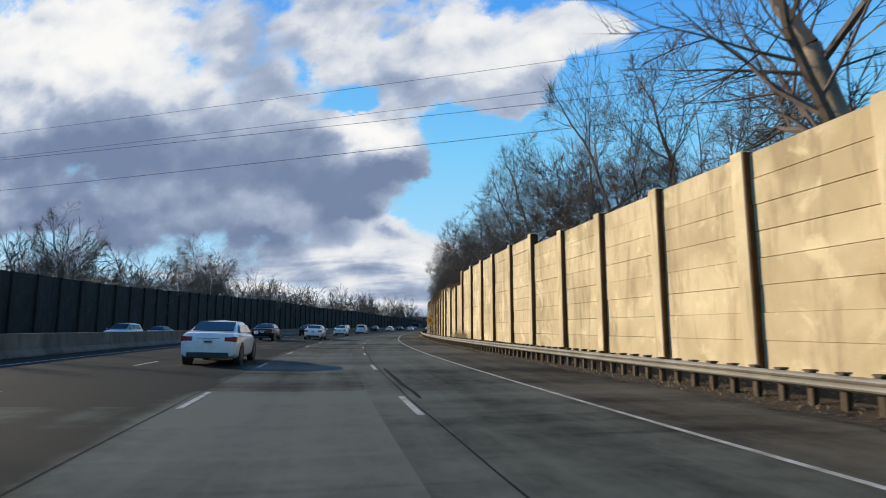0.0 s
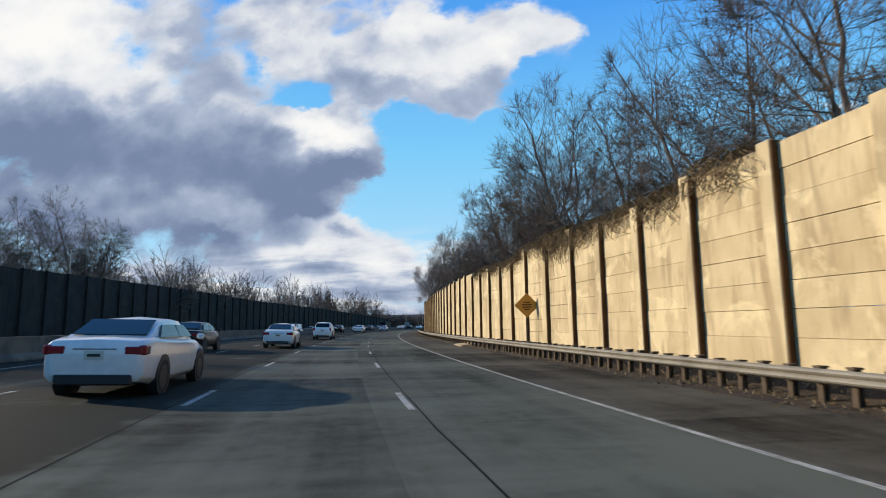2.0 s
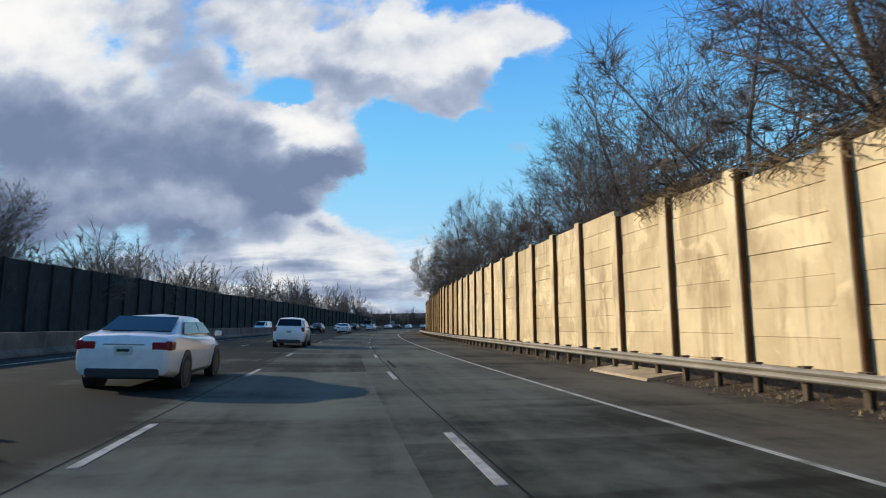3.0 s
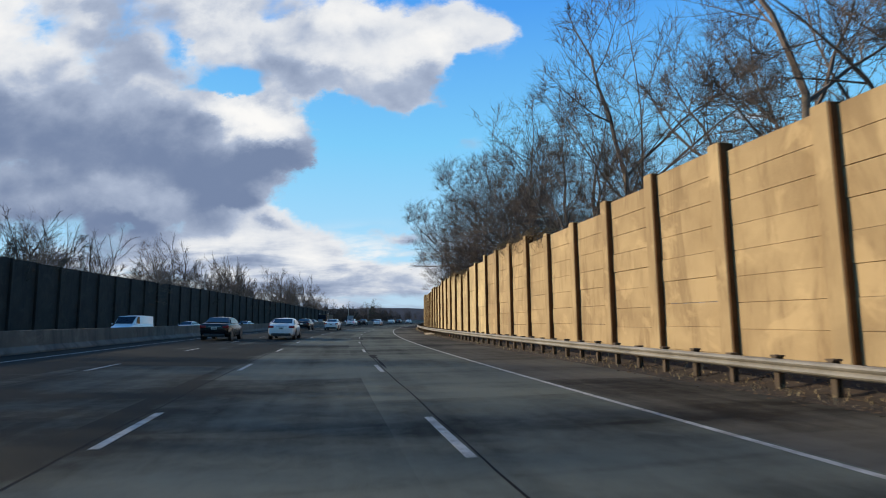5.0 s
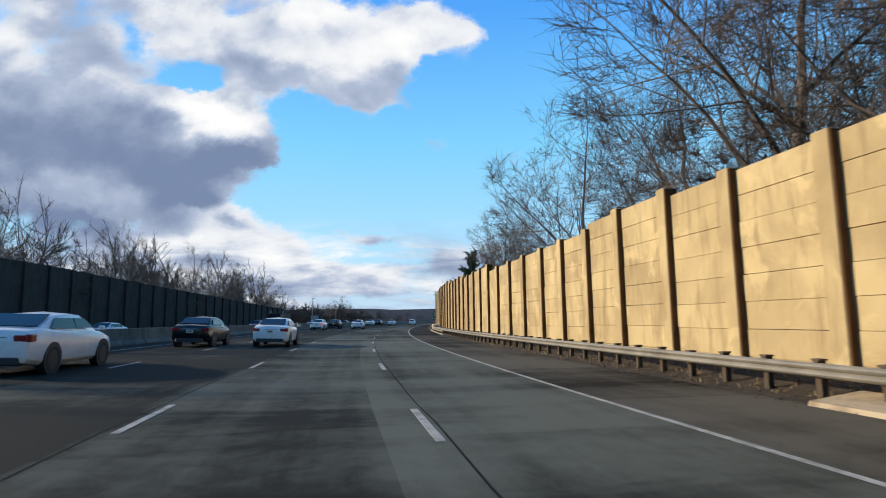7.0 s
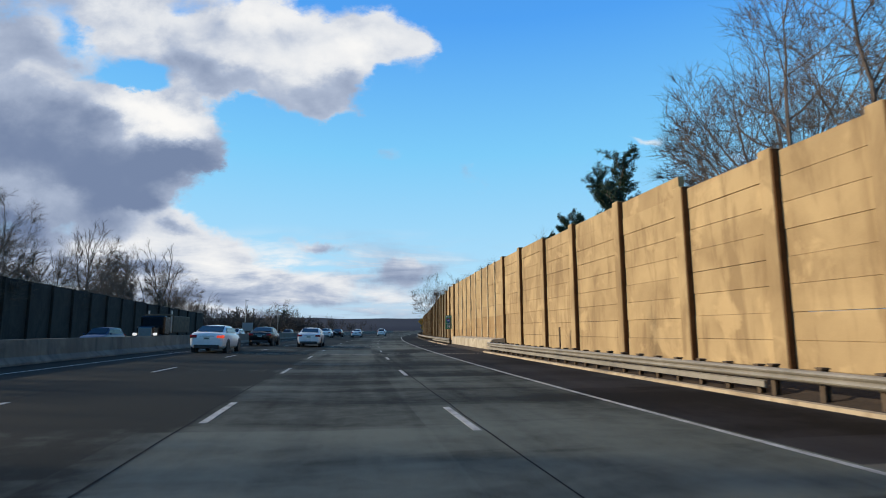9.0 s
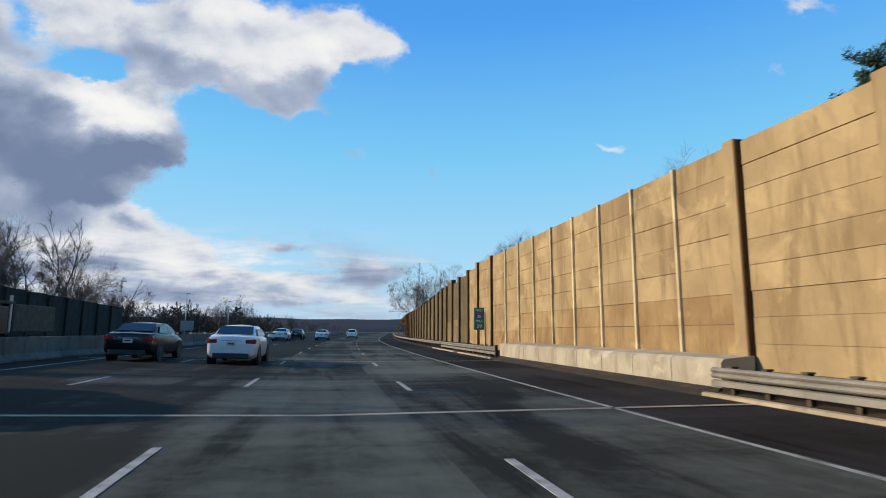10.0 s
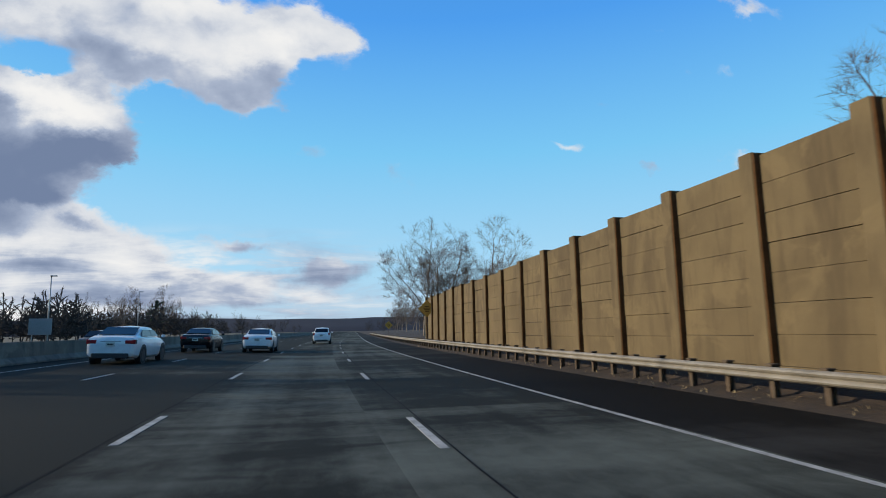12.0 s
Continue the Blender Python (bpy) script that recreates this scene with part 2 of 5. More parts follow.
def concrete(name, c0, c1, stain_shade):
    """Cast concrete with vertical streaks, blotches of stain and painted tree shade, and a tint of its own for each
    piece.
    """
    def build(n, b):
        v = n.add("ShaderNodeNewGeometry").outputs["Position"]
        mp = n.add("ShaderNodeMapping")
        mp.inputs["Scale"].default_value = (1.0, 1.0, 0.22)
        n.link(v, mp.inputs["Vector"])
        streak = n.noise(mp.outputs[0], 2.6, 5.0, 0.6, 0.3)
        big = n.noise(v, 0.55, 4.0, 0.55, 0.4)
        small = n.noise(v, 38.0, 4.0, 0.65)
        rnd = n.add("ShaderNodeObjectInfo").outputs["Random"]
        isl = n.add("ShaderNodeNewGeometry").outputs["Random Per Island"]
        f = n.math("ADD", n.math("MULTIPLY", big, 0.75), n.math("MULTIPLY", small, 0.15))
        f = n.math("ADD", f, n.math("MULTIPLY", n.math("ADD", rnd, isl), 0.10))
        col = n.ramp(f, (0.40, c0), (0.68, c1))
        col = n.mix(n.math("MULTIPLY", n.step(streak, 0.50, 0.74), 0.6), col, (*stain_shade, 1))
        # large blotches: stains together with tree shade put into the colour
        blot_shade = n.noise(mp.outputs[0], 0.9, 6.0, 0.62, 0.8)
        col = n.mix(n.math("MULTIPLY", n.step(blot_shade, 0.50, 0.64), 0.60), col, (*stain_shade, 1))
        pale = tuple(min(0.8, c * 1.18) for c in c1)
        wash = n.noise(v, 0.8, 5.0, 0.6, 0.6)
        col = n.mix(n.math("MULTIPLY", n.step(wash, 0.54, 0.66), 0.6), col, (*pale, 1))
        n.link(col, b.inputs["Base Color"])
        b.inputs["Roughness"].default_value = 0.88
        bump(n, b, n.math("ADD", small, streak), 0.3, 0.012)
    return material(name, build)


# own tones of the stretches, with brighter and dimmer light put into them
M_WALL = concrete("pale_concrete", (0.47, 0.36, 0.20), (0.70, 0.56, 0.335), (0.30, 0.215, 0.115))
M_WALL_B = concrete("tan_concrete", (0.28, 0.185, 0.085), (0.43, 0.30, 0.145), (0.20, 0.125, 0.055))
M_WALL_LIT = concrete("lit_tan_concrete", (0.36, 0.255, 0.12), (0.55, 0.41, 0.20), (0.25, 0.165, 0.075))
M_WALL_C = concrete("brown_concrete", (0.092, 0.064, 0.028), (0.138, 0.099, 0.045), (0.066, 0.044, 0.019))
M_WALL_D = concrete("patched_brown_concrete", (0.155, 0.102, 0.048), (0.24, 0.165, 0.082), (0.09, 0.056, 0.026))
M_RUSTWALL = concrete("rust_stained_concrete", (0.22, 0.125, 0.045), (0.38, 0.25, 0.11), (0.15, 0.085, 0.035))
M_POST = concrete("post_concrete", (0.34, 0.26, 0.155), (0.46, 0.36, 0.23), (0.2, 0.14, 0.08))
M_PARAPET = concrete("parapet_concrete", (0.36, 0.30, 0.21), (0.5, 0.43, 0.31), (0.24, 0.19, 0.12))
# near-black: the shade on the far wall's face is put into its colour
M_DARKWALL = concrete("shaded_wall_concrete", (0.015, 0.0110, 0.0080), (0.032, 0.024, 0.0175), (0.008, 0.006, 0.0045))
M_BARRIER = concrete("barrier_concrete", (0.100, 0.088, 0.068), (0.165, 0.147, 0.115), (0.050, 0.044, 0.034))
M_STEEL = grainy("galvanised_steel", (0.17, 0.15, 0.115), (0.33, 0.295, 0.235), 1.2, 30, 0.62, 0.15)
M_RUST = grainy("weathered_steel", (0.05, 0.035, 0.022), (0.13, 0.09, 0.055), 3, 40, 0.8, 0.2)
# dark brown for the posts' painted side shade, also for sign text
M_SHADE_BROWN = grainy("shade_brown", (0.060, 0.028, 0.011), (0.125, 0.062, 0.024), 1.5, 30, 0.85)
M_PAINT = grainy("road_paint", (0.17, 0.165, 0.145), (0.56, 0.55, 0.50), 3.0, 25, 0.8)
for _m in (M_SHADE_BROWN, M_PAINT):
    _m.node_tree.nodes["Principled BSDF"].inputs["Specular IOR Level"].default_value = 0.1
M_DIRT = grainy("leaf_litter", (0.012, 0.008, 0.005), (0.055, 0.035, 0.019), 1.5, 14, 0.95, 0, 0.8, 0.04)
M_GRASS = grainy("winter_ground", (0.05, 0.045, 0.025), (0.12, 0.1, 0.055), 0.05, 3, 0.95, 0, 0.6, 0.05)
M_BARK = grainy("grey_brown_bark", (0.11, 0.083, 0.06), (0.32, 0.245, 0.175), 1.2, 18, 0.9, 0, 0.6, 0.02)
M_TWIG = grainy("thin_twigs", (0.066, 0.049, 0.038), (0.20, 0.148, 0.114), 0.8, 6, 0.9)
M_FARTWIG = grainy("far_twigs", (0.022, 0.018, 0.016), (0.055, 0.044, 0.038), 0.2, 3, 0.95)
M_GREYTWIG = grainy("grey_winter_twigs", (0.034, 0.027, 0.022), (0.095, 0.074, 0.060), 0.2, 3, 0.95)
M_NEEDLE = grainy("pine_needles", (0.012, 0.03, 0.012), (0.04, 0.075, 0.03), 1.0, 12, 0.8)
M_VINE = grainy("dry_vines", (0.10, 0.065, 0.03), (0.26, 0.18, 0.09), 2, 12, 0.9)
M_BLACK = plain("black_rubber", (0.018, 0.018, 0.019), 0.75)
M_TRIM = plain("black_plastic_trim", (0.02, 0.02, 0.022), 0.5)
M_RIM = plain("alloy_rim", (0.34, 0.35, 0.36), 0.35, 0.8)
M_GLASS = plain("tinted_car_glass", (0.012, 0.018, 0.024), 0.08, 0.0, 0.1)
M_GLASS.node_tree.nodes["Principled BSDF"].inputs["Specular IOR Level"].default_value = 0.28
M_WHITE = plain("white_car_paint", (0.78, 0.78, 0.77), 0.28, 0.0, 0.8)
M_CARBLACK = plain("black_car_paint", (0.004, 0.0045, 0.006), 0.22, 0.0, 0.0)
M_SILVER = plain("silver_car_paint", (0.42, 0.44, 0.46), 0.3, 0.5, 0.7)
M_BLUE = plain("blue_car_paint", (0.02, 0.045, 0.10), 0.35, 0.1, 0.3)
M_TAIL = plain("red_tail_lens", (0.26, 0.010, 0.013), 0.25, 0, 0.3)
M_TAILLIT = plain("lit_tail_lens", (0.5, 0.03, 0.02), 0.2, 0, 0.5, ((1.0, 0.10, 0.05), 0.6))
M_HEAD = plain("headlamp_lens", (0.7, 0.72, 0.74), 0.1, 0, 0.8, ((1.0, 0.95, 0.85), 0.8))
M_PLATE = plain("number_plate", (0.55, 0.56, 0.5), 0.5)
M_ORANGE = plain("orange_sign_sheeting", (0.62, 0.27, 0.02), 0.5)
M_GREEN = plain("green_sign_sheeting", (0.0, 0.16, 0.10), 0.45)
M_SIGNWHITE = plain("white_sign_sheeting", (0.82, 0.83, 0.8), 0.5)
M_SIGNBLUE = plain("blue_shield", (0.02, 0.06, 0.30), 0.45)
M_SIGNRED = plain("red_shield_band", (0.5, 0.03, 0.03), 0.45)
M_POLE = plain("galvanised_pole", (0.3, 0.31, 0.31), 0.5, 0.5)
M_WIRE = plain("black_cable", (0.02, 0.02, 0.022), 0.6)


def road_material(name, tone):
    def build(n, b):
        v = n.add("ShaderNodeUVMap").outputs[0]
        sp = n.add("ShaderNodeSeparateXYZ")
        n.link(v, sp.inputs[0])
        mp = n.add("ShaderNodeMapping")
        mp.inputs["Scale"].default_value = (1.0, 0.06, 1.0)
        n.link(v, mp.inputs["Vector"])
        lanes = n.noise(mp.outputs[0], 0.9, 4.0, 0.6, 0.2)
        mc = n.add("ShaderNodeMapping")
        mc.inputs["Scale"].default_value = (0.05, 0.35, 1.0)
        n.link(v, mc.inputs["Vector"])
        slabs = n.noise(mc.outputs[0], 1.0, 3.0, 0.5)
        patch = n.noise(v, 0.22, 4.0, 0.6, 0.5)
        grit = n.noise(v, 60.0, 3.0, 0.7)
        f = n.math("ADD", n.math("MULTIPLY", lanes, 0.35), n.math("MULTIPLY", slabs, 0.5))
        f = n.math("ADD", f, n.math("MULTIPLY", n.math("SUBTRACT", patch, 0.2), 0.25))
        f = n.math("ADD", f, n.math("MULTIPLY", n.math("SUBTRACT", grit, 0.5), 0.22))
        lane_i = n.math("FLOOR", n.math("DIVIDE", n.math("ADD", sp.outputs[0], 3.05), 3.66))
        slab_i = n.math("FLOOR", n.math("ADD", n.math("DIVIDE", sp.outputs[1], 6.1), n.math("MULTIPLY", lane_i, 0.37)))
        cell = n.add("ShaderNodeCombineXYZ")
        n.link(lane_i, cell.inputs[0])
        n.link(slab_i, cell.inputs[1])
        wh = n.add("ShaderNodeTexWhiteNoise")
        n.link(cell.outputs[0], wh.inputs["Vector"])
        f = n.math("ADD", f, n.math("MULTIPLY", n.math("SUBTRACT", wh.outputs["Value"], 0.5), 0.15))
        mott = n.noise(v, 2.6, 6.0, 0.68, 0.6)
        f = n.math("ADD", f, n.math("MULTIPLY", n.math("SUBTRACT", mott, 0.5), 0.22))
        blotch = n.step(n.noise(mc.outputs[0], 2.3, 5.0, 0.6, 1.2), 0.54, 0.66)
        f = n.math("SUBTRACT", f, n.math("MULTIPLY", blotch, 0.05))
        # left lanes darker: tree shade is put into the pavement colour
        f = n.math("SUBTRACT", f, n.math("MULTIPLY", n.step(sp.outputs[0], 3.6, 4.2), 0.180))
        f = n.math("SUBTRACT", f, n.math("MULTIPLY", n.step(sp.outputs[0], 7.7, 8.6), 0.05))
        f = n.math("SUBTRACT", f, n.math("MULTIPLY", n.step(sp.outputs[1], 236.0, 262.0), 0.05))
        f = n.math("ADD", f, n.math("MULTIPLY", n.math("MULTIPLY", n.math("SUBTRACT", 1.0, n.step(sp.outputs[1], 12.0, 48.0)), n.math("SUBTRACT", 1.0, n.step(sp.outputs[0], 3.5, 4.4))), 0.04))
        # tone raised between about 70 and 196 m along the road
        worn = n.math("MULTIPLY", n.step(sp.outputs[1], 70.0, 95.0), n.math("SUBTRACT", 1.0, n.step(sp.outputs[1], 178.0, 196.0)))
        f = n.math("ADD", f, n.math("MULTIPLY", worn, 0.035))
        ms = n.add("ShaderNodeMapping")
        ms.inputs["Scale"].default_value = (0.75, 0.085, 1.0)
        n.link(v, ms.inputs["Vector"])
        tar = n.step(n.noise(ms.outputs[0], 1.0, 5.0, 0.55, 0.6), 0.52, 0.66)
        zone = n.math("MULTIPLY", n.step(sp.outputs[1], 198.0, 214.0), n.math("SUBTRACT", 1.0, n.step(sp.outputs[1], 240.0, 252.0)))
        f = n.math("SUBTRACT", f, n.math("MULTIPLY", n.math("MULTIPLY", tar, zone), 0.14))
        lo = tuple(c * 0.24 for c in tone)
        hi = tuple(c * 1.5 for c in tone)
        n.link(n.ramp(f, (0.38, lo), (0.51, tone), (0.62, hi)), b.inputs["Base Color"])
        b.inputs["Specular IOR Level"].default_value = 0.08
        n.link(n.math("MULTIPLY_ADD", grit, 0.2, 0.75), b.inputs["Roughness"])
        bump(n, b, grit, 0.35, 0.006)
    return material(name, build)


M_ROAD = road_material("worn_grey_pavement", (0.083, 0.088, 0.070))
M_SHOULDER = road_material("shoulder_asphalt", (0.074, 0.068, 0.053))
M_SHOULDER_B = road_material("dark_shoulder_asphalt", (0.027, 0.026, 0.0225))
M_FRESH = road_material("dark_asphalt", (0.022, 0.021, 0.021))
M_SEAL = grainy("crack_sealant", (0.010, 0.010, 0.010), (0.024, 0.024, 0.023), 4, 30, 0.95)
M_SEAL.node_tree.nodes["Principled BSDF"].inputs["Specular IOR Level"].default_value = 0.08


# ---------------------------------------------------------------- mesh helpers
def mesh_object(name, bm, mat, parent=None, label="", smooth=False, matrix=None):
    me = bpy.data.meshes.new(name)
    bmesh.ops.recalc_face_normals(bm, faces=bm.faces)
    bm.to_mesh(me)
    bm.free()
    for m in (mat if isinstance(mat, (list, tuple)) else [mat]):
        me.materials.append(m)
    if smooth:
        for p in me.polygons:
            p.use_smooth = True
    ob = new(name, me)
    if parent is not None:
        ob.parent = parent
    if matrix is not None:
        ob.matrix_basis = matrix
    if label:
        ob["label"] = label
    return ob


def part(name, bm, mat, parent, label="", smooth=False, matrix=None):
    return mesh_object(name, bm, mat, parent, label, smooth, matrix)


def raw_mesh(name, verts, faces, mat, smooth=False):
    me = bpy.data.meshes.new(name)
    me.from_pydata([tuple(v) for v in verts], [], faces)
    me.materials.append(mat)
    if smooth:
        me.polygons.foreach_set("use_smooth", [True] * len(me.polygons))
    me.update()
    return me


def box(bm, x0, x1, y0, y1, z0, z1, bev=0.0):
    vs = [bm.verts.new((x, y, z)) for x in (x0, x1) for y in (y0, y1) for z in (z0, z1)]
    q = [(0, 1, 3, 2), (4, 6, 7, 5), (0, 4, 5, 1), (2, 3, 7, 6), (0, 2, 6, 4), (1, 5, 7, 3)]
    fs = [bm.faces.new([vs[i] for i in f]) for f in q]
    if bev > 0:
        es = list({e for f in fs for e in f.edges})
        bmesh.ops.bevel(bm, geom=es, offset=bev, segments=1, affect="EDGES")


def cyl(bm, m, r0, r1, h, seg=12):
    bmesh.ops.create_cone(bm, cap_ends=True, segments=seg, radius1=r0, radius2=r1, depth=h, matrix=m)


def empty(name, m=None):
    e = new(name)
    e.empty_display_size = 0.2
    if m is not None:
        e.matrix_basis = m
    return e


def sweep(name, profile, s0, s1, mat, step=4.0, closed=True, uv=False):
    """Sweeps a cross-section of (lat, z) along the road."""
    n = max(1, int(math.ceil((s1 - s0) / step)))
    verts, faces, k = [], [], len(profile)
    for i in range(n + 1):
        s = s0 + (s1 - s0) * i / n
        verts += [P(s, l, z) for l, z in profile]
    rng = range(k) if closed else range(k - 1)
    for i in range(n):
        for j in rng:
            a, b = i * k + j, i * k + (j + 1) % k
            faces.append((a, b, b + k, a + k))
    if closed:
        faces.append(tuple(range(k)))
        faces.append(tuple(reversed(range(n * k, n * k + k))))
    me = raw_mesh(name, verts, faces, mat)
    if uv:
        lay = me.uv_layers.new(name="UVMap")
        for lp in me.loops:
            i, j = divmod(lp.vertex_index, k)
            lay.data[lp.index].uv = (profile[j][0], s0 + (s1 - s0) * i / n)
    bm = bmesh.new()
    bm.from_mesh(me)
    bmesh.ops.recalc_face_normals(bm, faces=bm.faces)
    bm.to_mesh(me)
    bm.free()
    return me


def structure(name, data, label, category, parent=None):
    ob = new(name, data)
    if parent is not None:
        ob.parent = parent
    return tagged(ob, label, category, kind="structure")


# ---------------------------------------------------------------- ground and carriageway
S_END = 900.0
LAT_L, LAT_L2, LAT_E, LAT_LE = 3.65, 7.3, -3.05, 10.6
LAT_RAIL, LAT_WALL, LAT_BAR, LAT_FAR = -6.25, -7.45, 12.0, 36.0
BR0, BR1 = 218.6, 235.2       # the bridge

bm = bmesh.new()
bmesh.ops.create_grid(bm, x_segments=40, y_segments=40, size=2400)
for v in bm.verts:
    v.co.z = -0.12
    v.co.y += 600
ground = mesh_object("ground", bm, M_GRASS)
tagged(ground, "dry brown winter ground beside the highway", "ground", kind="structure")

structure("road", sweep("road", [(LAT_E - 0.12, -0.3), (2.0, -0.3), (LAT_BAR + 0.1, -0.3), (LAT_BAR + 0.1, 0.0), (2.0, 0.0), (LAT_E - 0.12, 0.0)], -60, S_END, M_ROAD, 4, True, True),
          "worn grey three-lane highway pavement with tyre marks", "road")
structure("opposite_road", sweep("opposite_road", [(LAT_BAR + 0.56, -0.3), (22.0, -0.3), (LAT_FAR - 1.0, -0.3), (LAT_FAR - 1.0, 0.0), (22.0, 0.0), (13.0, 0.0), (LAT_BAR + 0.56, 0.0)], -60, S_END, M_ROAD, 6, True, True),
          "grey opposite carriageway behind the concrete median", "road")
for a, b, mat, lab in ((-60, 190, M_SHOULDER, "brownish asphalt hard shoulder beside the guardrail"),
                       (190, BR1 + 6, M_FRESH, "fresh black asphalt shoulder on the bridge"),
                       (BR1 + 6, S_END, M_SHOULDER_B, "grey asphalt hard shoulder beside the guardrail")):
    structure("shoulder", sweep("shoulder", [(LAT_RAIL + 0.35, -0.3), (LAT_E - 0.12, -0.3), (LAT_E - 0.12, -0.004), (LAT_RAIL + 0.35, -0.02)], a, b, mat, 4, True, True), lab, "road shoulder")
structure("verge", sweep("verge", [(-60, -0.3), (LAT_RAIL + 0.35, -0.3), (LAT_RAIL + 0.35, -0.02), (-6.7, 0.10), (-7.05, 0.24), (LAT_WALL - 0.2, 0.36), (-12, 0.7), (-60, 1.2)], -60, S_END, M_DIRT, 4, True),
          "leaf-littered dirt verge under the guardrail", "verge")

# solid lines
for lat, lab in ((LAT_E, "solid white edge line"), (LAT_LE, "solid white inner edge line")):
    structure("edge_line", sweep("edge_line", [(lat - 0.052, 0.004), (lat + 0.052, 0.004)], -60, S_END, M_PAINT, 2, False), lab, "road marking")

# broken lines
CYC, DASH = 9.295, 2.32
def dash_mesh():
    bm = bmesh.new()
    box(bm, -0.058, 0.058, 0, DASH, -0.01, 0.005)
    for v in bm.verts:
        if v.co.z > 0:
            v.co.x += random.uniform(-0.008, 0.008)
    me = bpy.data.meshes.new("lane_dash")
    bm.to_mesh(me)
    bm.free()
    me.materials.append(M_PAINT)
    return me


dashes = dash_mesh()
for lat, ph in ((0.0, -21.21), (LAT_L, -20.13), (LAT_L2, -20.13)):
    k = math.ceil((-40 - ph) / CYC)
    while ph + k * CYC < 480:
        s = ph + k * CYC
        s += 1.40 if s > 232 else 0.0
        ob = new("lane_dash", dashes)
        ob.matrix_basis = at(s, lat, 0.0)
        tagged(ob, "worn white lane dash painted on the pavement", "road marking", "lane dashes", "structure")
        k += 1

# dark sealed joints beside the lane lines, a little wandering
def seam(lat, s0, s1, w):
    n = int((s1 - s0) / 1.5)
    verts, faces = [], []
    for i in range(n + 1):
        s = s0 + (s1 - s0) * i / n
        o = lat + 0.05 * noise.noise((s * 0.35, lat, 0))
        ww = w * (0.6 + 0.8 * abs(noise.noise((s * 0.2, lat, 5))))
        verts += [P(s, o - ww, 0.003), P(s, o + ww, 0.003)]
    for i in range(n):
        faces.append((2 * i, 2 * i + 1, 2 * i + 3, 2 * i + 2))
    structure("sealed_joint", raw_mesh("sealed_joint", verts, faces, M_SEAL), "dark tar-sealed pavement joint along the lane line", "pavement joint")


for lat in (-0.11, LAT_L + 0.16, LAT_L2 + 0.15):
    seam(lat, -50, 212, 0.018)
    seam(lat, 246, 400, 0.02)


def tar_patch(s0, s1, lat, width, seed):
    """An irregular dark repair in the pavement."""
    n = max(6, int((s1 - s0) / 0.35))
    verts, faces = [], []
    for i in range(n + 1):
        t = i / n
        s = s0 + (s1 - s0) * t
        ww = width * (0.25 + 0.75 * math.sin(math.pi * min(1, max(0, t))) ** 0.5) * (0.75 + 0.5 * noise.noise((s * 0.9, seed, 1)))
        o = lat + 0.25 * width * noise.noise((s * 0.5, seed, 4))
        verts += [P(s, o - ww / 2, 0.0035), P(s, o + ww / 2, 0.0035)]
    for i in range(n):
        faces.append((2 * i, 2 * i + 1, 2 * i + 3, 2 * i + 2))
    structure("tar_patch", raw_mesh("tar_patch", verts, faces, M_SEAL), "dark tar repair patch on the worn pavement", "pavement patch")


for i, (s0, s1, lat, w) in enumerate(((-10, -2, -0.3, 0.16), (114.2, 116.2, -0.2, 0.45), (110, 114.2, -0.2, 0.10), (133.5, 137, -0.2, 0.18), (66, 70, -0.3, 0.16))):
    tar_patch(s0, s1, lat, w, i + 1)
# bridge expansion joints
for s in (216.9, 233.0):
    structure("expansion_joint", sweep("expansion_joint", [(LAT_RAIL + 0.4, 0.004), (2.0, 0.004), (LAT_BAR, 0.004)], s, s + 0.16, M_PARAPET, 1, False), "pale concrete bridge expansion joint", "pavement joint")

# ---------------------------------------------------------------- median barrier and far wall
structure("median_barrier", sweep("median_barrier", [(LAT_BAR, -0.05), (LAT_BAR + 0.61, -0.05), (LAT_BAR + 0.60, 0.075), (LAT_BAR + 0.42, 0.255), (LAT_BAR + 0.385, 0.815), (LAT_BAR + 0.225, 0.815), (LAT_BAR + 0.19, 0.255), (LAT_BAR + 0.01, 0.075)], -60, 520, M_BARRIER, 4),
          "grey weathered concrete median barrier", "barrier")

# narrow dark strip along the barrier's foot
structure("gutter", sweep("gutter", [(LAT_BAR - 0.32, 0.004), (LAT_BAR + 0.01, 0.004)], -60, 520, M_SEAL, 4, False), "dark narrow strip along the foot of the median barrier", "gutter")

wall_left = empty("wall_left")
tagged(wall_left, "dark shaded concrete noise wall along the opposite lanes", "noise wall", kind="structure")
FAR_TOP_S, FAR_TOP_Z = [-80, 60, 100, 135, 165, 205, 258, 302], [6.6, 7.0, 7.9, 8.4, 7.9, 7.7, 6.3, 4.7]
s = -80.0
while s < 300:
    z = float(np.interp(s + 2, FAR_TOP_S, FAR_TOP_Z))
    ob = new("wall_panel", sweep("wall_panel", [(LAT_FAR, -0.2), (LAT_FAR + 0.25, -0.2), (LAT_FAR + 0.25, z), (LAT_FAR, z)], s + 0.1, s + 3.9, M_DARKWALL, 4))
    ob.parent = wall_left
    bm = bmesh.new()
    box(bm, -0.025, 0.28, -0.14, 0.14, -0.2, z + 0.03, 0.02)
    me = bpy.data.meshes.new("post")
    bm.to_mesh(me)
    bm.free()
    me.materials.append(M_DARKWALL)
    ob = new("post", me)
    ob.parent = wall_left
    ob.matrix_basis = at(s, LAT_FAR)
    s += 4.0

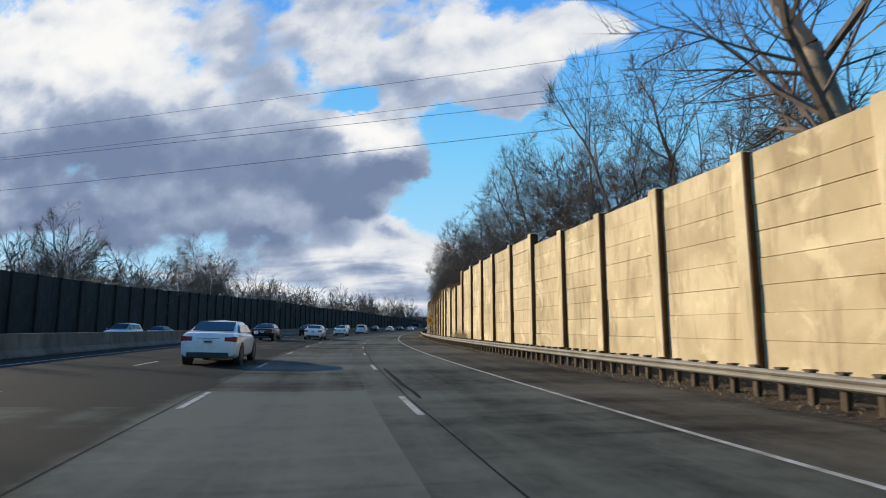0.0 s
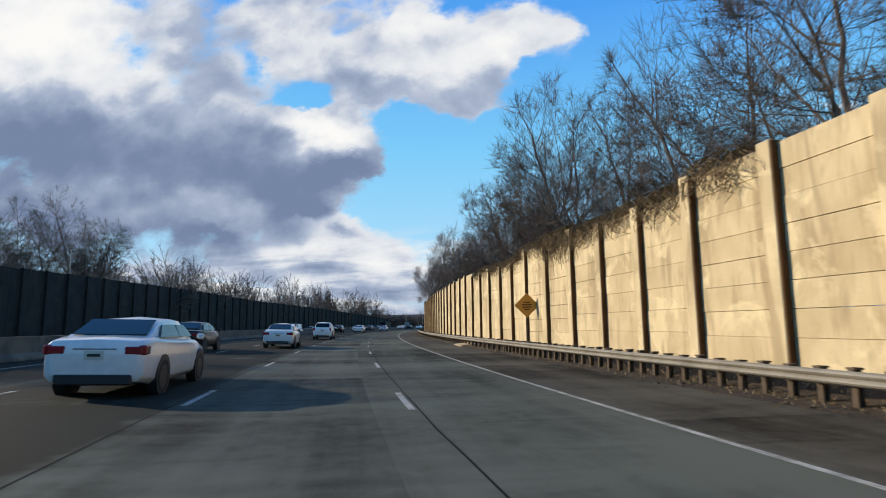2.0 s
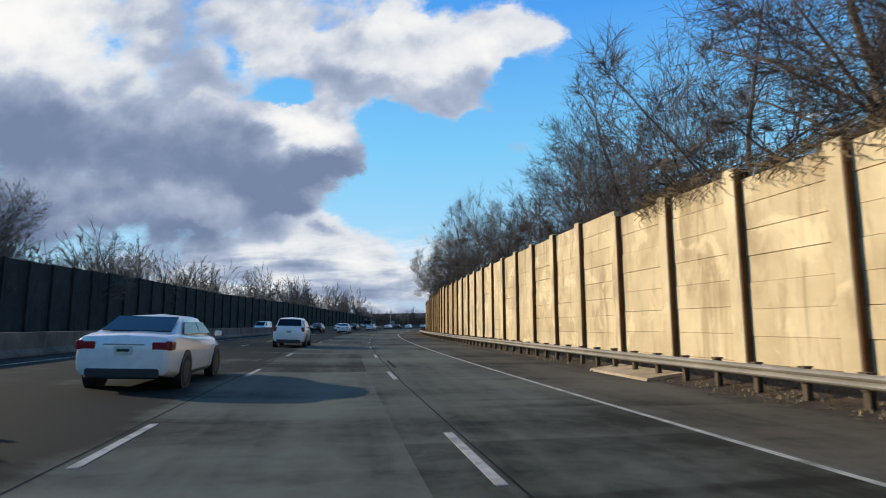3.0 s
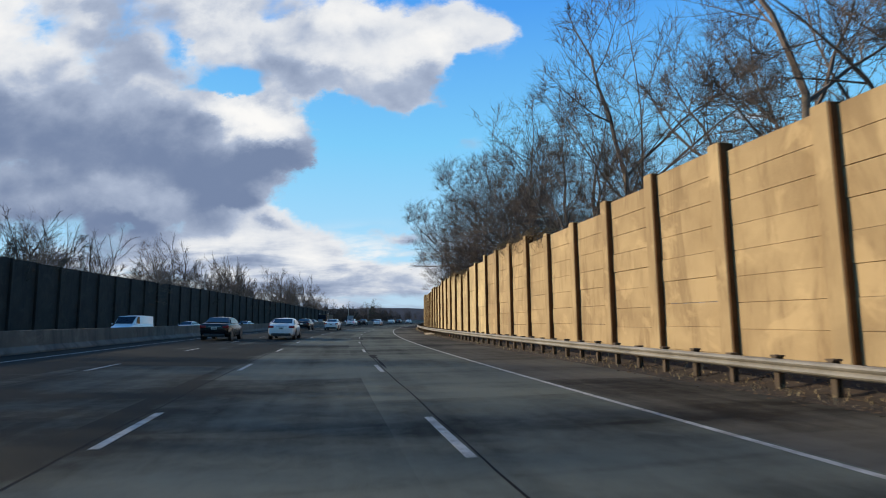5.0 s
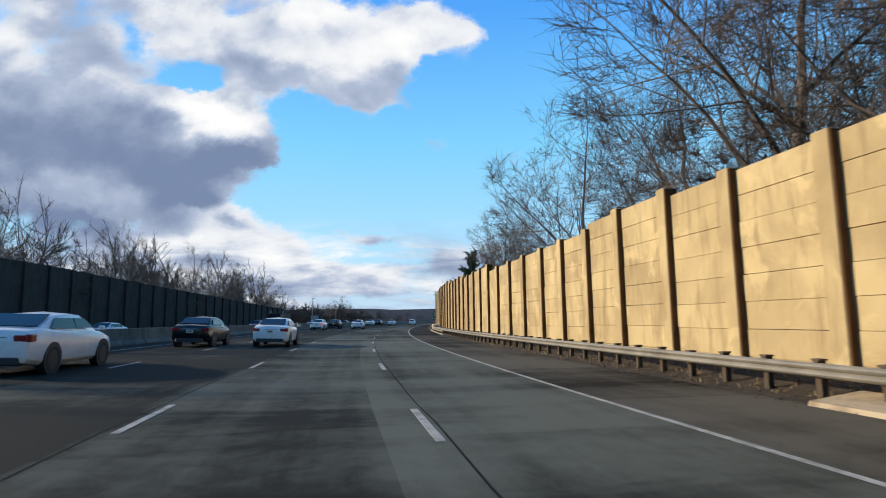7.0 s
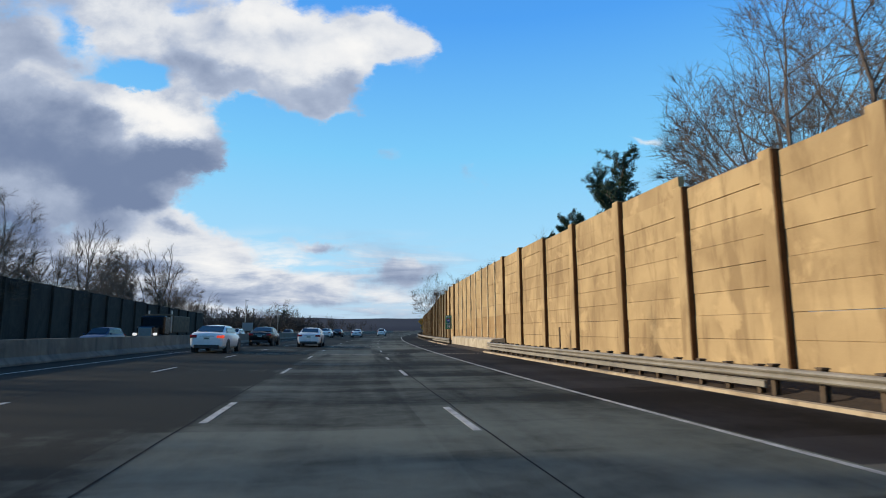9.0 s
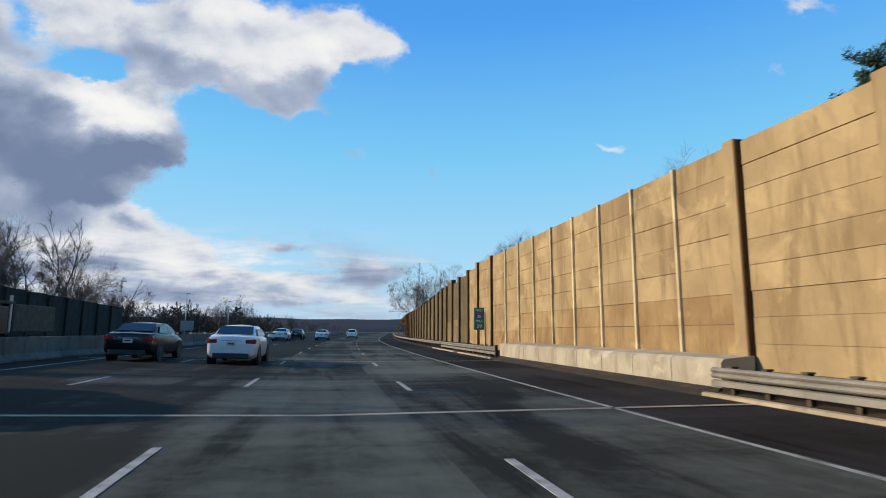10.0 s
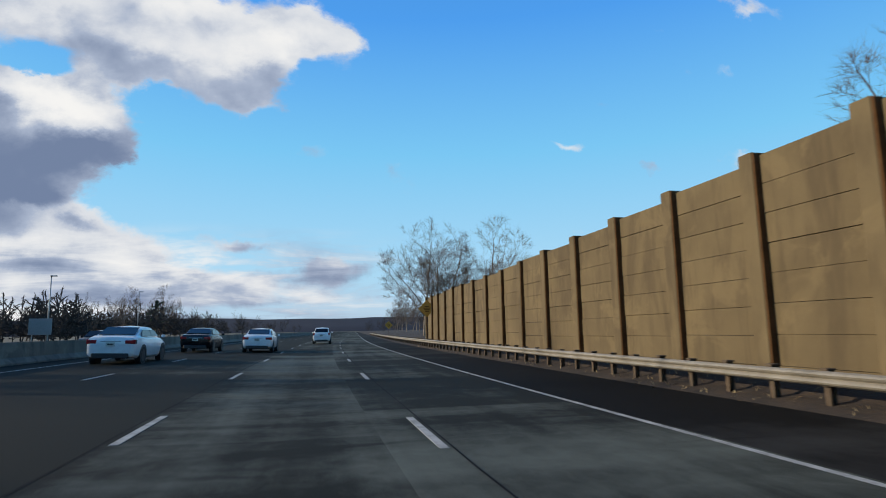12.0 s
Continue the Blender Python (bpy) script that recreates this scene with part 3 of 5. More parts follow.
# ---------------------------------------------------------------- near noise wall
# places of the wall's posts along the road
POSTS_A = [-44.2, -40.8, -37.4, -34.0, -30.6, -27.2, -23.8, -20.4, -17.0, -13.6, -10.2, -6.8, -3.3, 0.1, 3.8, 7.3, 11.1, 14.3, 17.8, 21.7, 25.1, 28.5, 32.5,
           35.1, 37.9, 40.5, 43.1, 45.7, 48.6, 51.6, 54.2, 56.7, 59.5, 62.3, 65.2, 68.2, 71.0, 73.9]
POSTS_A += [76.7 + 2.75 * i for i in range(9)]
POSTS_A += [102.3, 105.2, 108.0, 110.7, 113.3, 116.0, 118.7, 121.4, 124.0, 126.6, 129.3, 132.0, 134.6, 137.4, 140.1, 142.7, 145.4, 148.1, 150.8, 153.4, 156.2, 158.7, 161.3, 163.9]
POSTS_A += [166.8 + 2.9 * i for i in range(10)] + [195.6, 199.0, 202.8, 207.0, 210.8, 214.9]
HEIGHTS = [(-60, 5.0), (3.5, 5.45), (22, 4.6), (30, 4.85), (38, 4.6), (46, 4.8), (53, 4.5), (59, 4.7), (66, 5.0), (104, 5.15), (109, 4.95), (112, 4.7), (118, 5.0),
           (127, 4.8), (131, 4.5), (137, 4.75), (146, 4.5), (154, 4.65), (158, 4.4), (175, 4.8), (188, 5.1), (201, 5.55), (212, 5.7)]
HEIGHTS_B = [(0, 5.7), (243, 5.5), (246, 5.3), (249, 5.1), (251, 5.35), (254, 5.05), (257, 4.85), (260, 4.72), (263, 4.6), (266, 4.47), (269, 4.36), (272, 4.26), (275, 4.16), (278, 4.06), (292, 3.98)]
WALL_END = 300.0


def top_at(s, table):
    h = table[0][1]
    for a, z in table:
        if s >= a:
            h = z
    return h


wall_right = empty("wall_right")
tagged(wall_right, "tall tan concrete noise wall of stacked panels between posts", "noise wall", kind="structure")
posts_a = [p + 0.16 for p in POSTS_A] + [BR0 + 0.3]
posts_b = [240.0, 243.4, 246.3, 249.4, 252.3, 255.0, 257.4, 259.8, 262.4, 265.2]
while posts_b[-1] < WALL_END:
    posts_b.append(posts_b[-1] + 2.78)

panel_cache = {}
row_h = 0.57


def panel_mesh(length, height, mat, tint, gap=0.006):
    key = (round(length, 1), round(height, 2), mat.name, tint, gap)
    if key not in panel_cache:
        bm = bmesh.new()
        l2, hh, t = length / 2, height, 0.075
        # front face chamfered along its upper and lower edge
        prof = [(0.10, 0.0), (-t + 0.012, 0.0), (-t, 0.004), (-t, hh - gap - 0.008), (-t + 0.014, hh - gap), (0.10, hh - gap)]
        a = [bm.verts.new((x, -l2, z)) for x, z in prof]
        b = [bm.verts.new((x, l2, z)) for x, z in prof]
        for i in range(len(prof)):
            j = (i + 1) % len(prof)
            bm.faces.new((a[i], a[j], b[j], b[i]))
        bm.faces.new(a)
        bm.faces.new(b[::-1])
        me = bpy.data.meshes.new("panel")
        bmesh.ops.recalc_face_normals(bm, faces=bm.faces)
        bm.to_mesh(me)
        bm.free()
        me.materials.append(mat)
        panel_cache[key] = me
    return panel_cache[key]


joined = {}


def add_panel(me, m, single):
    if single:
        ob = new("panel", me)
        ob.parent = wall_right
        ob.matrix_basis = m
        return
    key = me.materials[0].name
    vs, fs, _ = joined.setdefault(key, ([], [], me.materials[0]))
    o = len(vs)
    vs += [m @ v.co for v in me.vertices]
    fs += [tuple(o + i for i in p.vertices) for p in me.polygons]


def wall_bay(s0, s1, h, mat, single, z0=-0.1, rows_h=None, foot=None, foot_rows=2):
    mid = (s0 + s1) / 2
    rng = random.Random(int(mid * 10))
    a, b = P(s0, LAT_WALL), P(s1, LAT_WALL)
    ang = math.degrees(math.atan2(b.y - a.y, b.x - a.x)) - 90
    length = (b - a).length - 0.3
    n = max(1, round((h - z0) / (rows_h or row_h)))
    rh = (h - z0) / n
    c = (a + b) / 2
    for i in range(n):
        push = 0.006 * rng.choice((0, 0, 1, -1, 2))
        me = panel_mesh(length, rh, foot if foot and i < foot_rows else mat, 0, rng.choice((0.002, 0.005, 0.009)))
        m = pose(c.x, c.y, z0 + i * rh, 0, 0, ang) @ Matrix.Translation((push, 0, 0))
        add_panel(me, m, single)


def post_mesh(h, mat):
    key = ("post", round(h, 2), mat.name)
    if key not in panel_cache:
        bm = bmesh.new()
        box(bm, -0.225, 0.14, -0.19, 0.19, -0.3, h, 0.015)
        me = bpy.data.meshes.new("post")
        bmesh.ops.recalc_face_normals(bm, faces=bm.faces)
        bm.to_mesh(me)
        bm.free()
        me.materials.append(mat)
        panel_cache[key] = me
    return panel_cache[key]


def wall_posts(ps, table, mat):
    for s in ps:
        h = max(top_at(s - 0.5, table), top_at(s + 0.5, table)) + 0.07
        ob = new("post", post_mesh(h, mat))
        ob.parent = wall_right
        ob.matrix_basis = at(s, LAT_WALL)
        # added strip: shade on the post's near side, put into colour
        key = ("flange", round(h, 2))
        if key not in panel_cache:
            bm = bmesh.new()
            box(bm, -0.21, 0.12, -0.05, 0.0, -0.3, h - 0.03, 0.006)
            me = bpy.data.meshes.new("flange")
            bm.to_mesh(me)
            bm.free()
            me.materials.append(M_SHADE_BROWN)
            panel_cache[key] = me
        shade_ob = new("flange", panel_cache[key])
        shade_ob.parent = ob
        shade_ob.matrix_basis = Matrix.Translation((0, -0.192, 0))


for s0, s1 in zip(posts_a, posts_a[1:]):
    wall_bay(s0, s1, top_at((s0 + s1) / 2, HEIGHTS), M_WALL if s0 < 96 else M_WALL_LIT if 126 < s0 < 180 else M_WALL_B, -12 < s0 < 70)
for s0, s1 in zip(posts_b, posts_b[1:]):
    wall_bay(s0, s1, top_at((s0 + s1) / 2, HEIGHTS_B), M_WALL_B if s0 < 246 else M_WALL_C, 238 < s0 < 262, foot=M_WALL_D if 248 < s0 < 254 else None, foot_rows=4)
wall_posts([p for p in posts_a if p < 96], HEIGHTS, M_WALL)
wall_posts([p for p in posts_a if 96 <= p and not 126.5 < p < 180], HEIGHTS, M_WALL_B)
wall_posts([p for p in posts_a if 126.5 < p < 180], HEIGHTS, M_WALL_LIT)
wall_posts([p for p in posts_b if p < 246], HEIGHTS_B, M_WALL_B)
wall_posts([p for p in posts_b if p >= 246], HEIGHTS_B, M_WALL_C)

# bridge: light steel-edged panels on a parapet
bridge_posts = [219.0 + 2.25 * i for i in range(9)] + [239.9]
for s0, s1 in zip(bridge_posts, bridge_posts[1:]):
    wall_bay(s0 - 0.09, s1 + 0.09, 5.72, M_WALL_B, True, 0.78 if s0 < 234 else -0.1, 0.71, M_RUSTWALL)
bm = bmesh.new()
box(bm, -0.16, 0.14, -0.055, 0.055, 0.6, 5.74, 0.01)
slim = bpy.data.meshes.new("slim_post")
bm.to_mesh(slim)
bm.free()
slim.materials.append(M_WALL)
for s in bridge_posts[:-1]:
    ob = new("slim_post", slim)
    ob.parent = wall_right
    ob.matrix_basis = at(s, LAT_WALL)
for key, (vs, fs, mat) in joined.items():
    ob = new("panel_rows", raw_mesh("panel_rows", vs, fs, mat))
    ob.parent = wall_right
    ob["kind"] = "stuff"

parapet = empty("bridge_parapet")
tagged(parapet, "pale concrete bridge parapet with a ledge below the wall", "parapet", kind="structure")
n_par = 9
for i in range(n_par):
    a = BR0 + (BR1 - BR0) * i / n_par
    b = BR0 + (BR1 - BR0) * (i + 1) / n_par - 0.025
    ob = new("parapet_block", sweep("parapet_block", [(-6.45, -0.05), (-6.45, 0.66), (-6.55, 0.74), (-7.3, 0.80), (-7.3, -0.05)], a, b, M_PARAPET, 1.2))
    ob.parent = parapet
ob = new("parapet_foot", sweep("parapet_foot", [(-6.30, -0.05), (-6.36, 0.10), (-6.449, 0.13), (-6.449, -0.05)], BR0, BR1, M_DIRT, 1.2))
ob.parent = parapet

# ---------------------------------------------------------------- guardrail
WBEAM = [(0.0, 0.0), (0.055, 0.035), (0.075, 0.075), (0.055, 0.115), (0.012, 0.155), (0.055, 0.195), (0.075, 0.235), (0.055, 0.275), (0.0, 0.31)]


def guardrail(s0, s1, gap, rub):
    root = empty("guardrail")
    tagged(root, "weathered galvanised guardrail on dark steel posts" if not rub else "double-rail weathered galvanised guardrail above a pale kerb", "guardrail", "guardrails")
    front = [(LAT_RAIL + d, 0.345 + 0.73 * z) for d, z in WBEAM]
    back = [(l - 0.012, z) for l, z in reversed(front)]
    ob = new("rail", sweep("rail", front + back, s0, s1, M_STEEL, 2.0))
    ob.parent = root
    if rub:
        ob = new("rub_rail", sweep("rub_rail", [(LAT_RAIL, 0.17), (LAT_RAIL + 0.06, 0.19), (LAT_RAIL + 0.06, 0.30), (LAT_RAIL, 0.32)], s0, s1, M_STEEL, 2.0))
        ob.parent = root
    bm = bmesh.new()
    box(bm, 0.01, 0.05, -0.05, 0.05, 0.33, 0.59, 0.008)
    box(bm, 0.05, 0.17, -0.006, 0.006, -0.2, 0.60)
    box(bm, 0.05, 0.060, -0.05, 0.05, -0.2, 0.60)
    box(bm, 0.160, 0.17, -0.05, 0.05, -0.2, 0.60)
    box(bm, 0.01, 0.18, -0.075, 0.075, 0.585, 0.615)
    pm = bpy.data.meshes.new("rail_post")
    bm.to_mesh(pm)
    bm.free()
    pm.materials.append(M_RUST)
    s = s0 + 0.3
    while s < s1:
        ob = new("rail_post", pm)
        ob.parent = root
        ob.matrix_basis = at(s, LAT_RAIL - 0.002, random.uniform(-0.02, 0.02))
        s += gap
    return root


guardrail(-50, 52, 0.62, False)
guardrail(52, 195, 1.15, False)
guardrail(195, BR0, 0.95, True)
guardrail(BR1, 251, 0.95, True)
guardrail(251, 420, 1.1, False)
for a, b in ((192, BR0), (BR1, 243.2), (244.3, 254)):
    structure("kerb", sweep("kerb", [(LAT_RAIL + 0.16, -0.1), (LAT_RAIL + 0.32, -0.1), (LAT_RAIL + 0.30, 0.055), (LAT_RAIL + 0.18, 0.065)], a, b, M_POST, 2), "pale concrete kerb below the guardrail", "kerb")

# ---------------------------------------------------------------- trees
def tube(vs, fs, p0, p1, r0, r1, seg):
    d = (p1 - p0)
    if d.length < 1e-5:
        return
    q = d.to_track_quat("Z", "Y")
    o = len(vs)
    for p, r in ((p0, r0), (p1, r1)):
        for i in range(seg):
            a = 2 * math.pi * i / seg
            vs.append(p + q @ Vector((math.cos(a) * r, math.sin(a) * r, 0)))
    for i in range(seg):
        j = (i + 1) % seg
        fs.append((o + i, o + j, o + seg + j, o + seg + i))


def grow(rng, height, depth, spread, lean, twig_r, fork, girth):
    """A bare tree with a rounded crown: lists for the trunk and for the crown."""
    tv, tf, cv, cf = [], [], [], []
    top = Vector((math.sin(lean), 0, math.cos(lean)))
    mid, rad, tall = top * (0.60 * height), 0.34 * height * spread, 0.43 * height

    def inside(p):
        d = p - mid
        return (d.x * d.x + d.y * d.y) / (rad * rad) + d.z * d.z / (tall * tall) < 1.0

    def branch(p, d, length, r, level):
        if level >= depth:
            # a fine twig tapers to a point
            e = p + (d + Vector((rng.gauss(0, 0.15), rng.gauss(0, 0.15), 0.2))).normalized() * length
            q = d.to_track_quat("Z", "Y")
            o = len(cv)
            for k in range(3):
                cv.append(p + q @ Vector((math.cos(k * 2.094) * twig_r, math.sin(k * 2.094) * twig_r, 0)))
            cv.append(e)
            cf.extend(((o, o + 1, o + 3), (o + 1, o + 2, o + 3), (o + 2, o, o + 3)))
            return
        if level:
            for k in range(6):
                if inside(p + d * length):
                    break
                length *= 0.78
        n = (5, 5, 3, 2)[min(level, 3)]
        seg = (8, 5, 4, 3)[min(level, 3)]
        bend = (0.06, 0.13, 0.13, 0.13)[min(level, 3)]
        lift = (0.1, 0.35, 0.30, 0.25)[min(level, 3)]
        pts, dirs, rr = [p], [d], [r]
        for i in range(n):
            d = (d + Vector((rng.gauss(0, 1), rng.gauss(0, 1), rng.gauss(0, 0.8) + lift)) * bend).normalized()
            p = p + d * (length / n)
            pts.append(p)
            dirs.append(d)
            rr.append(max(twig_r, r * (1 - (0.45 if level == 0 else 0.72) * (i + 1) / n)))
        a, b = (tv, tf) if level == 0 else (cv, cf)
        for i in range(n):
            tube(a, b, pts[i], pts[i + 1], rr[i], rr[i + 1], seg)
        kids = fork[min(level, len(fork) - 1)]
        kids = rng.randint(kids[0], kids[1])
        for k in range(kids):
            f = (0.40 if level == 0 else 0.18) + (0.58 if level == 0 else 0.80) * (k + rng.random()) / kids
            i = min(n - 1, int(f * n))
            q = pts[i].lerp(pts[i + 1], f * n - i)
            dd = dirs[i + 1]
            ax = Matrix.Rotation(rng.uniform(0, 2 * math.pi), 3, dd) @ dd.orthogonal().normalized()
            nd = (Matrix.Rotation(radians((rng.uniform(35, 72) if level == 0 else rng.uniform(28, 62)) * (0.55 + 0.45 * spread)), 3, ax) @ dd).normalized()
            if nd.z < -0.2:
                nd.z = -0.2
                nd.normalize()
            if level == 0:
                long = height * rng.uniform(0.34, 0.50)
            elif level + 1 >= depth:
                long = height * rng.uniform(0.032, 0.075)
            else:
                long = length * rng.uniform(0.40, 0.70) * (1.15 - 0.4 * f)
            branch(q, nd, long, max(twig_r, rr[i] * rng.uniform(0.40, 0.62)), level + 1)
        if level + 1 < depth:
            branch(pts[-1], dirs[-1], height * 0.42 if level == 0 else length * rng.uniform(0.4, 0.6), rr[-1], level + 1)

    branch(top * -0.4, top, height * 0.46, height * girth, 0)
    return tv, tf, cv, cf


def tree(name, seed, height, depth, spread, lean, label, twig_r=0.0100, fork=((6, 8), (6, 7), (6, 7), (7, 9)), twig=None, girth=0.0125):
    rng = random.Random(seed)
    tv, tf, cv, cf = grow(rng, height, depth, spread, lean, twig_r, fork, girth)
    root = empty(name)
    tagged(root, label, "tree", "bare roadside trees")
    a = new("trunk", raw_mesh("trunk", tv, tf, M_BARK, True))
    a.parent = root
    b = new("crown", raw_mesh("crown", cv, cf, twig or M_TWIG))
    b.parent = root
    return root


LAB_T = "tall bare deciduous tree with grey-brown branches behind the wall"
FINE = ((6, 8), (5, 6), (4, 5), (3, 4), (3, 4))
kinds = [
    tree("bare_tree", 11, 15, 5, 0.8, 0.03, LAB_T, 0.0075, FINE),
    tree("bare_tree", 23, 13, 5, 1.0, 0.12, "leaning bare tree with wide limbs behind the wall", 0.0075, FINE),
    tree("bare_tree", 37, 16, 5, 0.65, 0.02, "slender bare tree with steep branches behind the wall", 0.0075, FINE),
    tree("bare_tree", 41, 12, 5, 1.15, -0.08, "spreading bare tree with tangled twigs behind the wall", 0.0075, FINE),
    tree("bare_tree", 53, 14, 5, 0.9, 0.05, LAB_T, 0.0075, FINE),
]
FAR_FORK = ((7, 8), (6, 7), (13, 16))
far_kinds = [
    tree("bare_tree", 61, 11, 3, 0.95, 0.0, "distant bare grey tree", 0.017, FAR_FORK, M_GREYTWIG),
    tree("bare_tree", 67, 9, 3, 1.2, 0.05, "distant bushy bare tree", 0.017, FAR_FORK, M_GREYTWIG),
    tree("bare_tree", 71, 12, 3, 0.8, 0.0, "distant slender bare tree", 0.017, FAR_FORK, M_GREYTWIG),
]
scrub = tree("bare_shrub", 97, 8, 3, 1.5, 0.0, "distant dense dark bare shrub", 0.07, ((6, 7), (4, 5), (8, 9)), M_FARTWIG)
# the first of each kind stands far down the road
for i, k in enumerate(kinds + far_kinds + [scrub]):
    k.matrix_basis = at(430 + 14 * i, -18 - 3 * (i % 3), 0.0, 40 * i)


def plant(kind, s, lat, z=0.8, sc=1.0, turn=None):
    m = at(s, lat, z, random.uniform(0, 360) if turn is None else turn) @ Matrix.Scale(sc, 4)
    t = copy_thing(kind, m)
    t.matrix_basis = m
    return t


rt = random.Random(5)
big = tree("bare_tree", 83, 17, 4, 1.0, -0.16, "large leaning bare tree with a thick pale trunk", girth=0.02)
big.matrix_basis = at(-11.3, -10.6, 0.3)
for s, lat, k, sc in ((6.0, -12.0, 2, 0.95), (-1.5, -12.0, 0, 0.82), (14.5, -11.6, 1, 0.95), (57.5, -12.0, 4, 1.05), (66.5, -12.5, 3, 1.2), (73.5, -12.2, 0, 0.95), (80.0, -13.0, 4, 0.95), (10.0, -12.6, 4, 1.0), (18.5, -12.4, 0, 1.0), (117.0, -12.0, 0, 1.1), (23.7, -10.8, 1, 0.9), (37.4, -11.2, 4, 0.95), (60, -12.5, 0, 1.15), (108, -12, 2, 1.0), (128, -12.5, 4, 1.1), (134, -11.8, 3, 1.35), (140.5, -12.2, 1, 1.3), (52, -13.5, 0, 0.9), (46, -12.0, 2, 0.85), (147, -11.2, 3, 1.3), (152.5, -12.5, 1, 1.2), (153.8, -11.2, 3, 1.45), (161.5, -12.6, 4, 0.95), (171, -11.6, 3, 1.1)):
    plant(kinds[k], s, lat, 0.6, sc, 30 * k)
s = -22.0
while s < 186:
    if 10 < s < 160:
        plant(rt.choice(kinds), s, rt.uniform(-11.5, -16), 0.6, rt.uniform(0.8, 1.1))
    plant(rt.choice(kinds if rt.random() < 0.5 else far_kinds), s + rt.uniform(1, 4), rt.uniform(-18, -28), 0.9, rt.uniform(1.0, 1.3))
    plant(rt.choice(far_kinds), s + rt.uniform(0, 4), rt.uniform(-10.5, -13), 0.4, rt.uniform(0.55, 0.85))
    s += rt.uniform(7.6, 10.4)
for s, lat, sc in ((198, -13.5, 0.95), (203, -14, 1.0), (207, -17, 1.05), (212, -19, 0.9), (229, -13.5, 0.55), (252, -13, 0.55), (254.5, -14, 0.6), (257, -15, 0.66), (259.5, -13.6, 0.58), (261.5, -15, 0.64), (264, -14, 0.55)):
    plant(rt.choice(kinds), s, lat, 0.6, sc)
for k, s, lat, sc in ((3, 22, -10, 1.2), (0, 27, -14, 1.0), (4, 14, -17, 0.95), (1, 24, -12, 1.0), (3, 29, -16, 1.05)):
    plant(kinds[k], WALL_END + s, lat, 0.0, sc)
for i in range(14):
    plant(rt.choice(far_kinds), WALL_END + 8 + i * 6, rt.uniform(-11, -24), 0.2, rt.uniform(0.45, 0.8))
s = -40.0
while s < 300:
    plant(rt.choice(kinds if rt.random() < 0.5 else far_kinds), s, rt.uniform(38, 44), 0.0, rt.uniform(0.8, 1.15))
    s += rt.uniform(4, 6.5)
for s, lat, k, sc in ((121, 50, 3, 2.0), (127, 52, 1, 1.75), (104, 47, 4, 1.3), (64, 45, 0, 1.3), (272, 42, 0, 1.1), (279, 43, 2, 0.95), (283, 43, 4, 0.9), (306, 43, 1, 0.85), (312, 44, 3, 0.8), (370, 42, 3, 0.85), (379, 44, 0, 0.62), (397, 43, 4, 0.88), (404, 46, 1, 0.8), (358, 43, 2, 0.48)):
    plant(kinds[k], s, lat, 0.0, sc)


def woods(name, label, spots, mat):
    """Distant trees that nobody could count, joined."""
    vs, fs = [], []
    for k, m in spots:
        for c in k.children:
            o = len(vs)
            vs += [m @ v.co for v in c.data.vertices]
            fs += [tuple(o + j for j in p.vertices) for p in c.data.polygons]
    ob = new(name, raw_mesh(name, vs, fs, mat))
    tagged(ob, label, "woodland", kind="stuff")


def spot(s, lat, sc):
    return rt.choice(far_kinds), at(s, lat, -0.1, rt.uniform(0, 360)) @ Matrix.Scale(sc, 4)


left = []
s = -40.0
while s < 300:
    left.append(spot(s, rt.uniform(44, 62), rt.uniform(1.2, 1.8)))
    s += rt.uniform(2.0, 3.2)
woods("far_woods", "bare brown woodland behind the opposite noise wall", left, M_GREYTWIG)
woods("far_woods", "dark bare scrub and trees beyond the opposite lanes", [spot(rt.uniform(306, 560), 40 + 60 * rt.random() ** 1.6, rt.uniform(0.5, 1.15)) for i in range(40)] + [(scrub, at(rt.uniform(304, 470), rt.uniform(40.5, 64), -0.1, rt.uniform(0, 360)) @ Matrix.Scale(rt.uniform(0.6, 1.1), 4)) for i in range(150)], M_FARTWIG)
woods("far_woods", "bare woodland where the highway vanishes", [spot(rt.uniform(450, 800), rt.choice((rt.uniform(-90, -12), rt.uniform(38, 110))), rt.uniform(0.6, 1.0)) for i in range(36)], M_FARTWIG)


# ---------------------------------------------------------------- vehicles
def loft(bm, sections, cap=True):
    rings = [[bm.verts.new(p) for p in sec] for sec in sections]
    n = len(rings[0])
    for a, b in zip(rings, rings[1:]):
        for i in range(n):
            j = (i + 1) % n
            bm.faces.new((a[i], a[j], b[j], b[i]))
    if cap:
        bm.faces.new(rings[0][::-1])
        bm.faces.new(rings[-1])


def mirrored(half, y):
    """A closed ring at y from half-section points (x, z) that start and end on the middle line."""
    return [Vector((x, y, z)) for x, z in half] + [Vector((-x, y, z)) for x, z in half[-2:0:-1]]


def quad_plate(bm, pts, thick, out):
    """A thin slab on four points, pushed along out."""
    o = Vector(out).normalized() * thick
    a = [bm.verts.new(Vector(p)) for p in pts]
    b = [bm.verts.new(Vector(p) + o) for p in pts]
    bm.faces.new(a[::-1])
    bm.faces.new(b)
    for i in range(4):
        j = (i + 1) % 4
        bm.faces.new((a[i], a[j], b[j], b[i]))


